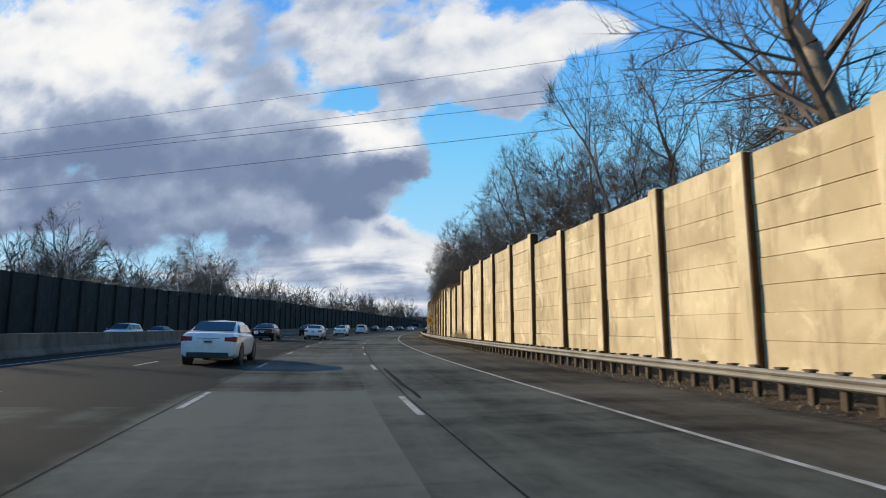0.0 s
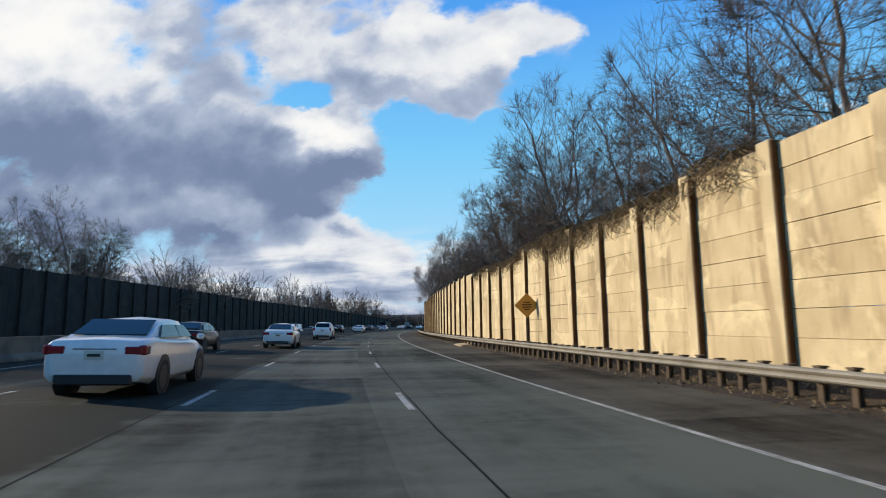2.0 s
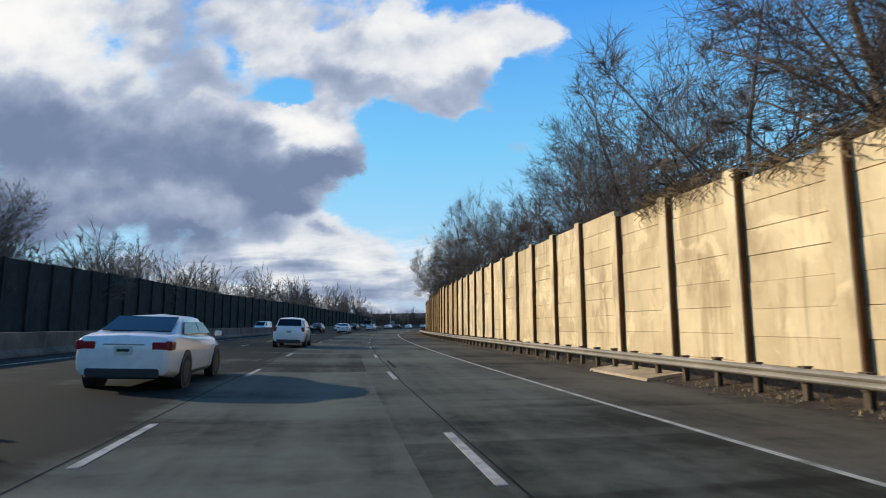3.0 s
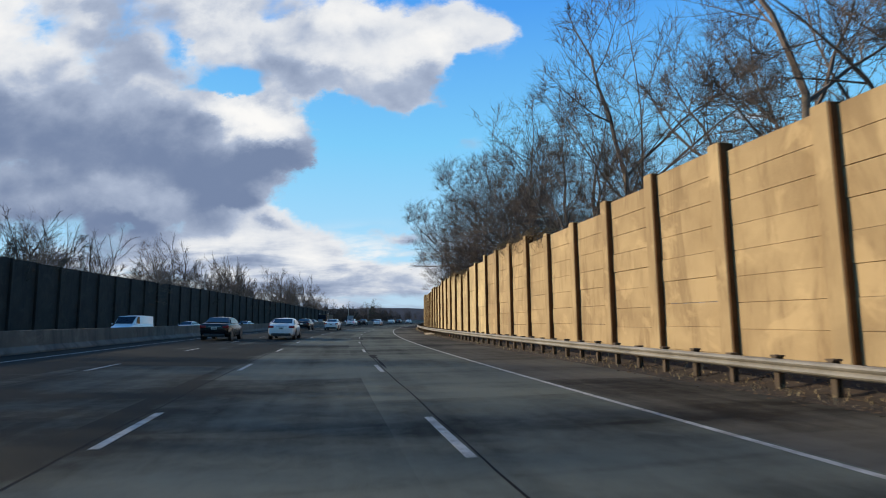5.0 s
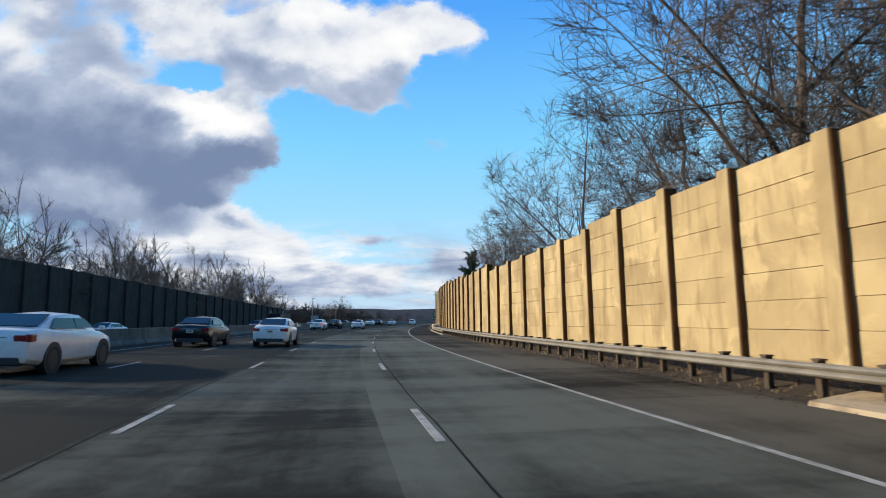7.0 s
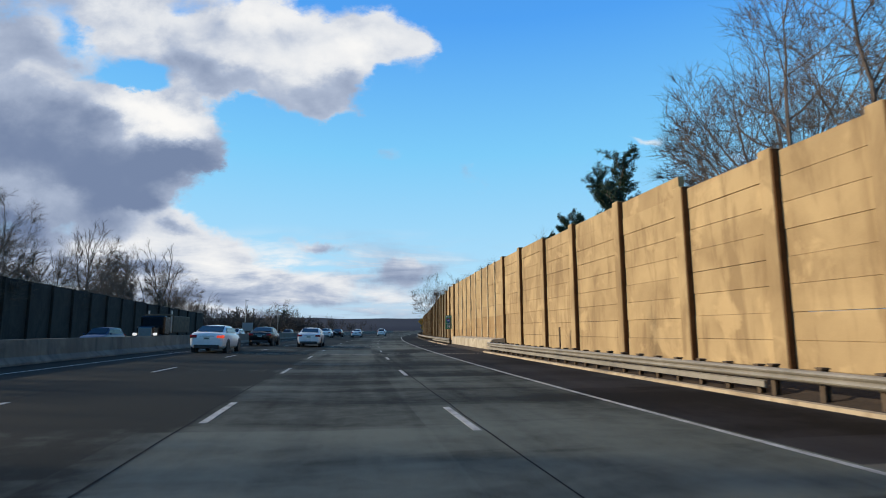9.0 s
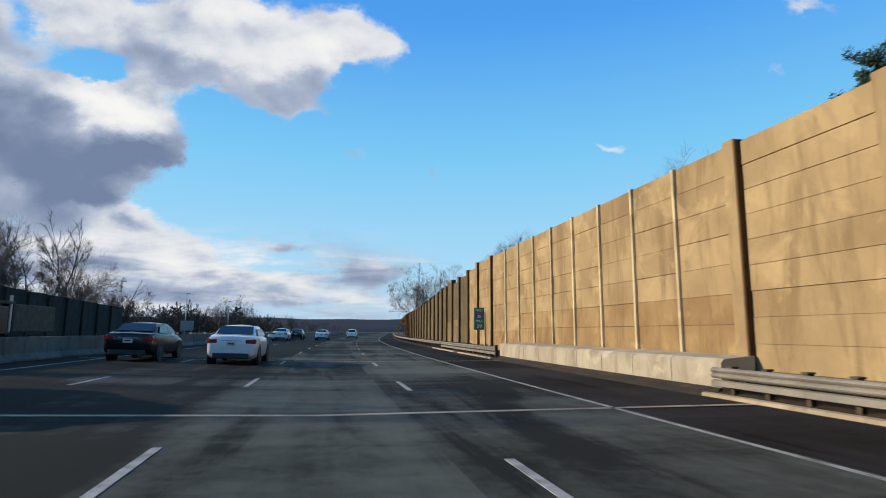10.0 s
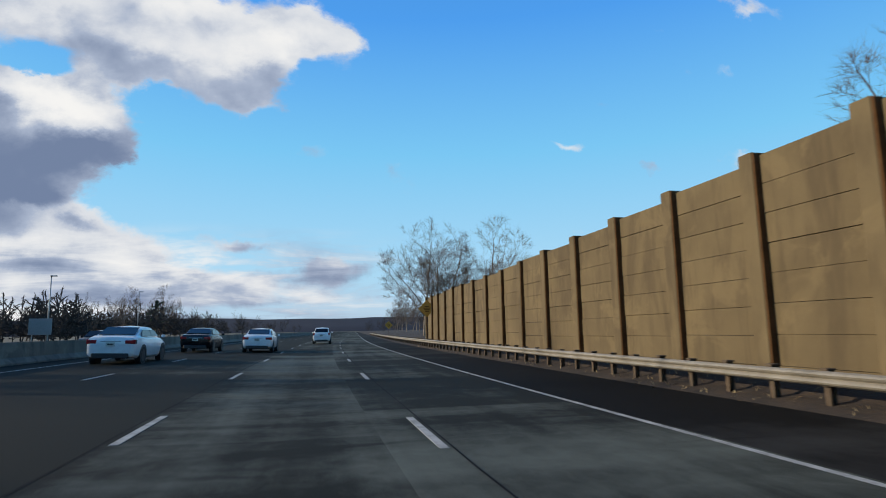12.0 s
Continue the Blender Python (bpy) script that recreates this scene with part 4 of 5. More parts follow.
SEDAN = dict(w=0.885, low=[(-2.32, 0.42, 0.86, 0.80), (-2.26, 0.30, 1.02, 0.93), (-1.75, 0.22, 1.08, 1.0), (-0.6, 0.20, 1.03, 1.0), (0.9, 0.20, 0.99, 1.0), (1.3, 0.20, 0.97, 0.99), (1.95, 0.22, 0.84, 0.95), (2.22, 0.26, 0.70, 0.86), (2.32, 0.36, 0.58, 0.72)],
             cab=[(-1.86, 1.05), (-0.95, 1.43), (-0.2, 1.475), (0.35, 1.44), (1.22, 0.97)], wheel_y=(-1.36, 1.38), wheel_r=0.33, doors=((-1.15, -0.18), (-0.10, 0.78)))
SUV = dict(w=0.91, low=[(-2.25, 0.5, 0.95, 0.84), (-2.20, 0.34, 1.12, 0.94), (-1.6, 0.27, 1.16, 1.0), (-0.6, 0.25, 1.12, 1.0), (0.8, 0.25, 1.10, 1.0), (1.2, 0.25, 1.09, 0.99), (1.9, 0.27, 0.98, 0.95), (2.2, 0.3, 0.82, 0.86), (2.3, 0.42, 0.68, 0.72)],
           cab=[(-2.16, 1.12), (-1.78, 1.62), (-0.9, 1.70), (0.2, 1.66), (1.1, 1.09)], wheel_y=(-1.35, 1.36), wheel_r=0.36, doors=((-1.5, -0.25), (-0.17, 0.72)))
VAN = dict(w=0.98, low=[(-2.8, 0.5, 1.1, 0.96), (-2.75, 0.36, 1.22, 0.98), (-1.6, 0.33, 1.22, 1.0), (0.0, 0.33, 1.22, 1.0), (1.5, 0.33, 1.20, 1.0), (2.0, 0.33, 1.12, 0.98), (2.5, 0.34, 1.02, 0.94), (2.75, 0.36, 0.9, 0.88), (2.8, 0.45, 0.75, 0.8)],
           cab=[(-2.76, 1.2), (-2.70, 1.98), (-0.6, 2.06), (1.05, 2.0), (2.02, 1.12)], wheel_y=(-1.75, 1.75), wheel_r=0.36, doors=((0.55, 1.3), (0.5, 0.52)))

tyre_cache = {}


def wheel(root, x, y, r):
    if r not in tyre_cache:
        bm = bmesh.new()
        prof = [(0.70, -0.10), (0.94, -0.105), (1.0, -0.075), (1.0, 0.075), (0.94, 0.105), (0.70, 0.10)]
        rings = []
        for i in range(20):
            a = 2 * math.pi * i / 20
            rings.append([bm.verts.new((t, math.cos(a) * k * r, math.sin(a) * k * r)) for k, t in prof])
        for i in range(20):
            a, b = rings[i], rings[(i + 1) % 20]
            for j in range(len(prof)):
                k = (j + 1) % len(prof)
                bm.faces.new((a[j], a[k], b[k], b[j]))
        me = bpy.data.meshes.new("tyre")
        bmesh.ops.recalc_face_normals(bm, faces=bm.faces)
        bm.to_mesh(me)
        bm.free()
        me.materials.append(M_BLACK)
        bm = bmesh.new()
        cyl(bm, Matrix.Rotation(radians(90), 4, "Y"), r * 0.70, r * 0.70, 0.13, 20)
        for i in range(5):
            a = 2 * math.pi * i / 5
            m = Matrix.Rotation(a, 4, "X") @ Matrix.Translation((0, 0, r * 0.34))
            for sgn in (-1, 1):
                res = bmesh.ops.create_cube(bm, size=1.0, matrix=m @ Matrix.Translation((sgn * 0.07, 0, 0)) @ Matrix.Diagonal((0.03, r * 0.16, r * 0.66, 1)))
        rim = bpy.data.meshes.new("rim")
        bm.to_mesh(rim)
        bm.free()
        rim.materials.append(M_RIM)
        tyre_cache[r] = (me, rim)
    ty, rm = tyre_cache[r]
    w = new("wheel", ty)
    w.parent = root
    w.matrix_basis = Matrix.Translation((x, y, r))
    c = new("rim", rm)
    c.parent = w


def car(name, spec, paint, label, m, lit=False, head=False, category="car"):
    root = empty(name, m)
    tagged(root, label, category, "traffic")
    w = spec["w"]
    bm = bmesh.new()
    secs = []
    for y, lo, top, k in spec["low"]:
        ww = w * k
        half = [(0, lo), (ww * 0.86, lo), (ww * 0.97, lo + 0.10), (ww, lo + 0.5 * (top - lo)), (ww * 0.985, lo + 0.68 * (top - lo)), (ww * 0.95, top - 0.07), (ww * 0.88, top - 0.008), (0, top + 0.02)]
        secs.append(mirrored(half, y))
    loft(bm, secs)
    cab = spec["cab"]
    base_z = [spec["low"][2][2] - 0.06, spec["low"][3][2] - 0.05, spec["low"][3][2] - 0.05, spec["low"][4][2] - 0.05, spec["low"][4][2] - 0.04]
    roof_w = w * (0.70 if spec is not VAN else 0.86)
    rings = []
    for i, (y, z) in enumerate(cab):
        edge = i in (0, len(cab) - 1)
        if edge:
            half = [(0, z - 0.10), (w * 0.86, z - 0.10), (w * 0.85, z - 0.05), (w * 0.82, z - 0.02), (0, z)]
        else:
            half = [(0, base_z[i] - 0.05), (w * 0.90, base_z[i] - 0.05), (w * 0.885, base_z[i] + 0.03), (roof_w, z - 0.05), (0, z)]
        rings.append(mirrored(half, y))
    loft(bm, rings)
    body = part("body", bm, paint, root, smooth=False)
    mod = body.modifiers.new("round", "BEVEL")
    mod.width, mod.segments, mod.limit_method, mod.angle_limit = 0.035, 2, "ANGLE", radians(25)
    for p in body.data.polygons:
        p.use_smooth = True

    def lerp(a, b, t):
        return a + (b - a) * t

    # rear window and windscreen
    for nm, (y0, z0), (y1, z1), sgn in (("rear_window", cab[0], cab[1], -1), ("windscreen", cab[-1], cab[-2], 1)):
        bm = bmesh.new()
        a, b = 0.16, 0.90
        pts = []
        for t, wx in ((a, lerp(w * 0.82, roof_w, a) - 0.07), (b, lerp(w * 0.82, roof_w, b) - 0.05)):
            y, z = lerp(y0, y1, t), lerp(z0, z1, t)
            pts.append((wx, y, z))
        p = [(-pts[0][0], pts[0][1], pts[0][2]), pts[0], pts[1], (-pts[1][0], pts[1][1], pts[1][2])]
        nrm = Vector((0, (z1 - z0), -(y1 - y0)))
        if nrm.z < 0:
            nrm = -nrm
        quad_plate(bm, p, 0.02, nrm)
        part(nm, bm, M_GLASS, root, "dark tinted glass")
    # side windows
    for side in (-1, 1):
        for (ya, yb) in spec["doors"]:
            if yb - ya < 0.2:
                continue
            bm = bmesh.new()
            zb = spec["low"][3][2] + 0.03
            zt = min(cab[1][1], cab[3][1]) - 0.12

            def xs(z):
                t = (z - zb) / (cab[2][1] - 0.05 - zb)
                return side * (lerp(w * 0.885, roof_w, t) + 0.002)
            top_a = ya + (0.12 if ya < -0.9 else 0.0)
            top_b = yb - (0.30 if yb > 0.5 else 0.0)
            quad_plate(bm, [(xs(zb), ya - (0.25 if ya < -0.9 else 0), zb), (xs(zb), yb + 0.05, zb), (xs(zt), top_b, zt), (xs(zt), top_a, zt)], 0.02, (side, 0, 0.35))
            part("side_window", bm, M_GLASS, root, "dark tinted glass")
    # wheels in dark arches
    for y in spec["wheel_y"]:
        for side in (-1, 1):
            bm = bmesh.new()
            cyl(bm, Matrix.Translation((side * (w - 0.09), y, spec["wheel_r"] + 0.02)) @ Matrix.Rotation(radians(90), 4, "Y"), spec["wheel_r"] + 0.07, spec["wheel_r"] + 0.07, 0.205, 24)
            part("wheel_arch", bm, M_TRIM, root)
            wheel(root, side * (w - 0.085), y, spec["wheel_r"])
    yr, yf = spec["low"][0][0], spec["low"][-1][0]
    zt = spec["low"][1][2]
    for side in (-1, 1):
        bm = bmesh.new()
        if spec is SUV:
            box(bm, side * w * 0.74, side * w * 0.93, yr - 0.0, yr + 0.16, zt - 0.24, zt + 0.02, 0.02)
        else:
            box(bm, side * w * 0.55, side * w * 0.88, yr - 0.014, yr + 0.10, zt - 0.24, zt - 0.10, 0.02)
            box(bm, side * w * 0.80, side * w * 0.955, yr + 0.02, yr + 0.26, zt - 0.25, zt - 0.08, 0.02)
        part("tail_light", bm, M_TAILLIT if lit and side > 0 else M_TAIL, root, "red tail lamp")
        bm = bmesh.new()
        box(bm, side * w * 0.45, side * w * 0.80, yf - 0.24, yf - 0.03, spec["low"][-1][2] - 0.02, spec["low"][-1][2] + 0.12, 0.02)
        part("headlight", bm, M_HEAD if head else M_GLASS, root)
        bm = bmesh.new()
        box(bm, side * (w + 0.015), side * (w + 0.17), cab[-1][0] - 0.32, cab[-1][0] - 0.22, spec["low"][4][2] + 0.0, spec["low"][4][2] + 0.13, 0.03)
        part("mirror", bm, paint, root)
    bm = bmesh.new()
    box(bm, -w * 0.72, w * 0.72, yr - 0.02, yr + 0.2, 0.24, 0.44, 0.03)
    part("rear_bumper", bm, M_TRIM, root, "black lower bumper")
    bm = bmesh.new()
    box(bm, -w * 0.7, w * 0.7, yf - 0.2, yf + 0.005, 0.26, 0.50, 0.03)
    part("grille", bm, M_TRIM, root, "black lower grille")
    bm = bmesh.new()
    box(bm, -0.16, 0.16, yr - 0.028, yr - 0.012, zt - 0.33, zt - 0.18)
    plate = part("number_plate", bm, M_PLATE, root)
    bm = bmesh.new()
    box(bm, -0.11, 0.11, yr - 0.034, yr - 0.03, zt - 0.28, zt - 0.23)
    part("plate_bar", bm, M_TRIM, plate)
    bm = bmesh.new()
    box(bm, -w * 0.40, w * 0.40, yr - 0.016, yr + 0.05, zt - 0.16, zt - 0.135, 0.006)
    part("trunk_trim", bm, M_RIM, root, "bright trim strip")
    return root


def lane_car(s, lat):
    """Pose of a car on the banked lanes."""
    p = P(s, lat)
    return pose(p.x, p.y, p.z, 0, 1.49 if lat > 2.5 else 0, heading(s))


# the near lanes: white compact sedans with red lamps, black sedans, white midsize sedans and a white suv
for s, lat in ((1.0, 5.25), (38.8, 5.4), (62.3, 5.3), (136.0, 5.2), (171.4, 5.1), (231.7, 5.3), (291.0, 5.1)):
    car("white_sedan", SEDAN, M_WHITE, "white compact sedan with red tail lamps in traffic", lane_car(s, lat))
for s, lat in ((30.9, 8.6), (56.2, 8.9), (133.1, 8.8), (170.4, 8.6), (232.8, 9.1), (291.0, 8.6)):
    car("black_sedan", SEDAN, M_CARBLACK, "glossy black sedan in the fast lane of the highway", lane_car(s, lat))
for s, lat, lit in ((156.2, 8.8, False), (218.6, 9.2, True), (278.6, 8.95, False)):
    car("white_sedan", SEDAN, M_WHITE, "white midsize sedan with one lit red tail lamp" if lit else "white midsize sedan in the fast lane", lane_car(s, lat), lit=lit)
for s, lat in ((83.7, 4.6), (315.0, 1.9)):
    car("white_suv", SUV, M_WHITE, "white compact sport utility vehicle in traffic", lane_car(s, lat), category="suv")
# oncoming traffic
car("silver_suv", SUV, M_SILVER, "silver sport utility vehicle in the opposite lanes", at(33, 21.5, 0, 180), head=True, category="suv")
car("blue_sedan", SEDAN, M_BLUE, "dark blue sedan in the opposite lanes", at(49, 25.0, 0, 180), head=True)
car("white_van", VAN, M_WHITE, "white cargo van in the opposite lanes", at(152, 22.0, 0, 180), head=True, category="van")
car("silver_sedan", SEDAN, M_SILVER, "silver sedan in the opposite lanes", at(173, 24.5, 0, 180), head=True)
car("white_sedan", SEDAN, M_WHITE, "white sedan in the opposite lanes with headlights on", at(189, 22.0, 0, 180), head=True)
car("blue_hatchback", SUV, M_BLUE, "blue hatchback in the opposite lanes", at(234, 22.0, 0, 180), head=True)
car("white_suv", SUV, M_WHITE, "white sport utility vehicle in the opposite lanes", at(274, 22.0, 0, 180), head=True, category="suv")
car("black_suv", SUV, M_CARBLACK, "black sport utility vehicle in the opposite lanes", at(309, 21.5, 0, 180), head=True, category="suv")


def dump_truck(m):
    root = empty("dump_truck", m)
    tagged(root, "dark dump truck with a tall tipper body in the opposite lanes", "truck", "traffic")
    bm = bmesh.new()
    box(bm, -1.15, 1.15, 0.9, 2.6, 1.0, 2.85, 0.12)
    cab = part("cab", bm, M_CARBLACK, root)
    bm = bmesh.new()
    quad_plate(bm, [(-0.95, 2.61, 1.9), (0.95, 2.61, 1.9), (0.9, 2.58, 2.65), (-0.9, 2.58, 2.65)], 0.02, (0, 1, 0))
    part("windscreen", bm, M_GLASS, cab)
    bm = bmesh.new()
    box(bm, -0.8, 0.8, 2.6, 4.3, 0.85, 1.85, 0.15)
    part("bonnet", bm, M_CARBLACK, root)
    bm = bmesh.new()
    box(bm, -0.62, 0.62, 4.29, 4.36, 0.85, 1.7, 0.03)
    part("grille", bm, M_RIM, root, "chrome grille")
    bm = bmesh.new()
    box(bm, -1.22, 1.22, 4.0, 4.4, 0.45, 0.8, 0.06)
    part("bumper", bm, M_RIM, root, "chrome bumper")
    bm = bmesh.new()
    box(bm, -1.25, 1.25, -4.4, 0.6, 1.2, 2.9, 0.06)
    box(bm, -1.2, 1.2, 0.5, 1.4, 2.86, 3.05, 0.04)
    part("tipper_body", bm, M_RUST, root)
    for y in (3.3, -2.0, -3.3):
        for sd in (-1, 1):
            wheel(root, sd * 1.05, y, 0.52)
    for sd in (-1, 1):
        bm = bmesh.new()
        box(bm, sd * 0.75, sd * 1.1, 4.2, 4.42, 0.95, 1.2, 0.05)
        part("headlight", bm, M_HEAD, root)
        bm = bmesh.new()
        cyl(bm, Matrix.Translation((sd * 1.1, 0.75, 2.3)), 0.09, 0.09, 2.2, 10)
        part("exhaust_stack", bm, M_RIM, root)
    return root


dump_truck(at(246.5, 22.0, 0, 180))


# ---------------------------------------------------------------- signs
def text_mesh(txt, size, mat):
    cu_ = bpy.data.curves.new("lettering", "FONT")
    cu_.body, cu_.size, cu_.align_x, cu_.align_y, cu_.extrude = txt, size, "CENTER", "CENTER", 0.002
    tmp = bpy.data.objects.new("lettering_tmp", cu_)
    scene.collection.objects.link(tmp)
    dg = bpy.context.evaluated_depsgraph_get()
    me = bpy.data.meshes.new_from_object(tmp.evaluated_get(dg))
    bpy.data.objects.remove(tmp)
    bpy.data.curves.remove(cu_)
    me.materials.clear()
    me.materials.append(mat)
    return me


def mile_marker(m):
    root = empty("mile_marker", m)
    tagged(root, "green and white mile marker sign on a thin post", "road sign")
    bm = bmesh.new()
    box(bm, -0.03, 0.03, 0.02, 0.06, -0.3, 2.0)
    part("sign_post", bm, M_RUST, root)
    bm = bmesh.new()
    box(bm, -0.31, 0.31, 0, 0.012, 1.42, 2.74, 0.004)
    plate = part("plate", bm, M_GREEN, root)
    up = pose(0, -0.002, 0, 90, 0, 0)
    for txt, z, size in (("WEST", 2.60, 0.19), ("MILE", 1.94, 0.20), ("39", 1.63, 0.34)):
        ob = new("lettering", text_mesh(txt, size, M_SIGNWHITE))
        ob.parent = plate
        ob.matrix_basis = Matrix.Translation((0, 0, z)) @ up
    bm = bmesh.new()
    out_ = [(-0.2, 2.43), (0.2, 2.43), (0.23, 2.28), (0.15, 2.13), (0, 2.06), (-0.15, 2.13), (-0.23, 2.28)]
    a = [bm.verts.new((x, -0.006, z)) for x, z in out_]
    b = [bm.verts.new((x, 0.0, z)) for x, z in out_]
    bm.faces.new(a)
    for i in range(len(a)):
        j = (i + 1) % len(a)
        bm.faces.new((a[i], b[i], b[j], a[j]))
    part("shield", bm, M_SIGNBLUE, plate)
    bm = bmesh.new()
    box(bm, -0.2, 0.2, -0.010, -0.006, 2.36, 2.43)
    part("shield_band", bm, M_SIGNRED, plate)
    ob = new("lettering", text_mesh("80", 0.22, M_SIGNWHITE))
    ob.parent = plate
    ob.matrix_basis = Matrix.Translation((0, -0.008, 2.22)) @ pose(0, 0, 0, 90, 0, 0)
    return root


mile_marker(at(241.45, -6.95, 0.0, -6))


def diamond_sign(m, label, size=0.9, zc=2.15):
    root = empty("warning_sign", m)
    tagged(root, label, "road sign", "warning signs")
    bm = bmesh.new()
    box(bm, -0.03, 0.03, 0.02, 0.06, -0.3, zc + 0.1)
    part("sign_post", bm, M_RUST, root)
    bm = bmesh.new()
    h = size * 0.5
    box(bm, -h, h, 0, 0.012, -h, h, 0.004)
    plate = part("plate", bm, M_ORANGE, root, "", False, Matrix.Translation((0, 0, zc)) @ Matrix.Rotation(radians(45), 4, "Y"))
    k = size * 0.55
    for i, (w_, z) in enumerate(((0.26, 0.16), (0.40, 0.03), (0.34, -0.10), (0.22, -0.23))):
        bm = bmesh.new()
        box(bm, -k * w_ * 1.3, k * w_ * 1.3, -0.006, -0.001, zc + z * size - 0.028, zc + z * size + 0.028)
        b = part("text_bar", bm, M_SHADE_BROWN, plate)
        b.matrix_parent_inverse = (Matrix.Translation((0, 0, zc)) @ Matrix.Rotation(radians(45), 4, "Y")).inverted()
    return root


diamond_sign(at(50.4, -6.95, 0.0, -8), "orange diamond work sign on a thin post by the guardrail", 0.8, 2.17)
diamond_sign(at(WALL_END - 1.5, -6.9, 0.0, -5), "small orange diamond sign where the wall ends", 1.0, 3.0)
diamond_sign(at(WALL_END + 45, -7.2, 0.0, -5), "yellow-orange diamond sign beside the far guardrail", 0.9, 2.1)

# thin delineator posts at the wall
for s, lean in ((239.9, -3), (208.0, 0)):
    bm = bmesh.new()
    box(bm, -0.025, 0.025, -0.04, 0.04, -0.2, 2.45 if s > 230 else 1.4, 0.008)
    tagged(mesh_object("delineator_post", bm, M_RUST, matrix=at(s, -6.95) @ pose(0, 0, 0, lean, 0, 0)), "thin rusty steel post standing before the wall", "post", "delineator posts")

# orange litter cone and the storm drain
bm = bmesh.new()
cyl(bm, Matrix.Translation((0, 0, 0.19)), 0.10, 0.035, 0.34, 12)
box(bm, -0.15, 0.15, -0.15, 0.15, 0.0, 0.03, 0.008)
tagged(mesh_object("traffic_cone", bm, plain("orange_plastic", (0.75, 0.12, 0.03), 0.5), matrix=at(136.3, -6.7, 0.0)), "small orange plastic cone lying under the guardrail", "cone")
drain = empty("storm_drain", at(243.75, LAT_RAIL + 0.24, 0.0))
tagged(drain, "rusty cast-iron storm drain inlet set in the kerb", "drain")
bm = bmesh.new()
box(bm, -0.10, 0.08, -0.54, 0.54, -0.1, 0.11, 0.01)
part("inlet_box", bm, M_RUST, drain)
for i in range(4):
    bm = bmesh.new()
    box(bm, 0.075, 0.088, -0.45 + 0.24 * i, -0.27 + 0.24 * i, 0.02, 0.08)
    part("opening", bm, M_BLACK, drain)


# ---------------------------------------------------------------- lamp posts, wires
def light_pole(m, h, label="tall grey steel lamp post beside the opposite lanes"):
    root = empty("street_lamp", m)
    tagged(root, label, "street lamp", "lamp posts")
    bm = bmesh.new()
    cyl(bm, Matrix.Translation((0, 0, h / 2)), 0.13, 0.07, h, 10)
    part("pole", bm, M_POLE, root, smooth=True)
    bm = bmesh.new()
    cyl(bm, Matrix.Translation((0, 0, 0.2)), 0.22, 0.2, 0.4, 12)
    part("base", bm, M_POLE, root)
    bm = bmesh.new()
    box(bm, -0.1, 0.75, -0.14, 0.14, h - 0.05, h + 0.1, 0.03)
    part("lamp_head", bm, M_POLE, root)
    return root


for s, lat, h in ((308, 40.0, 9.5), (339, 40.0, 9.5), (372, 40.0, 9.5), (216, 40.5, 11.5), (176, 40.5, 12.0), (105, 41, 12)):
    light_pole(at(s, lat, 0.0), h)


def wire(p0, p1, sag, r=0.012):
    n, vs, fs = 24, [], []
    pts = []
    for i in range(n + 1):
        t = i / n
        p = p0.lerp(p1, t)
        pts.append(p - Vector((0, 0, sag * 4 * t * (1 - t))))
    for i in range(n):
        tube(vs, fs, pts[i], pts[i + 1], r, r, 4)
    return raw_mesh("power_line", vs, fs, M_WIRE)


for a, b, z in ((5.8, -0.534, 10.3), (8.2, -0.47, 12.6), (15.4, -0.511, 15.8), (13.6, -0.494, 16.9)):
    ob = new("power_line", wire(Vector((-78, a - 78 * b, z)), Vector((45, a + 45 * b, z)), 0.7))
    tagged(ob, "thin black power line crossing over the highway", "power line", "power lines", "structure")
for x, y in ((-78, 51), (45, -14)):
    root = empty("utility_pole", pose(x, y, 0, 0, 0, -28))
    tagged(root, "tall brown wooden utility pole carrying the power lines", "utility pole", "utility poles")
    bm = bmesh.new()
    cyl(bm, Matrix.Translation((0, 0, 9.0)), 0.2, 0.13, 19.0, 10)
    part("pole", bm, M_BARK, root)
    for z in (10.2, 12.5, 16.2):
        bm = bmesh.new()
        box(bm, -0.06, 0.06, -5.2, 5.2, z, z + 0.14, 0.01)
        part("crossarm", bm, M_BARK, root)
bm = bmesh.new()
box(bm, -1.3, 1.3, -0.05, 0.05, 1.4, 3.4, 0.02)
board = empty("roadside_sign", at(330, 36.5, 0.0))
tagged(board, "grey back of a roadside sign across the highway", "road sign")
part("plate", bm, M_POLE, board)
for x in (-0.9, 0.9):
    bm = bmesh.new()
    cyl(bm, Matrix.Translation((x, 0.08, 1.6)), 0.06, 0.06, 3.4, 8)
    part("sign_post", bm, M_POLE, board)

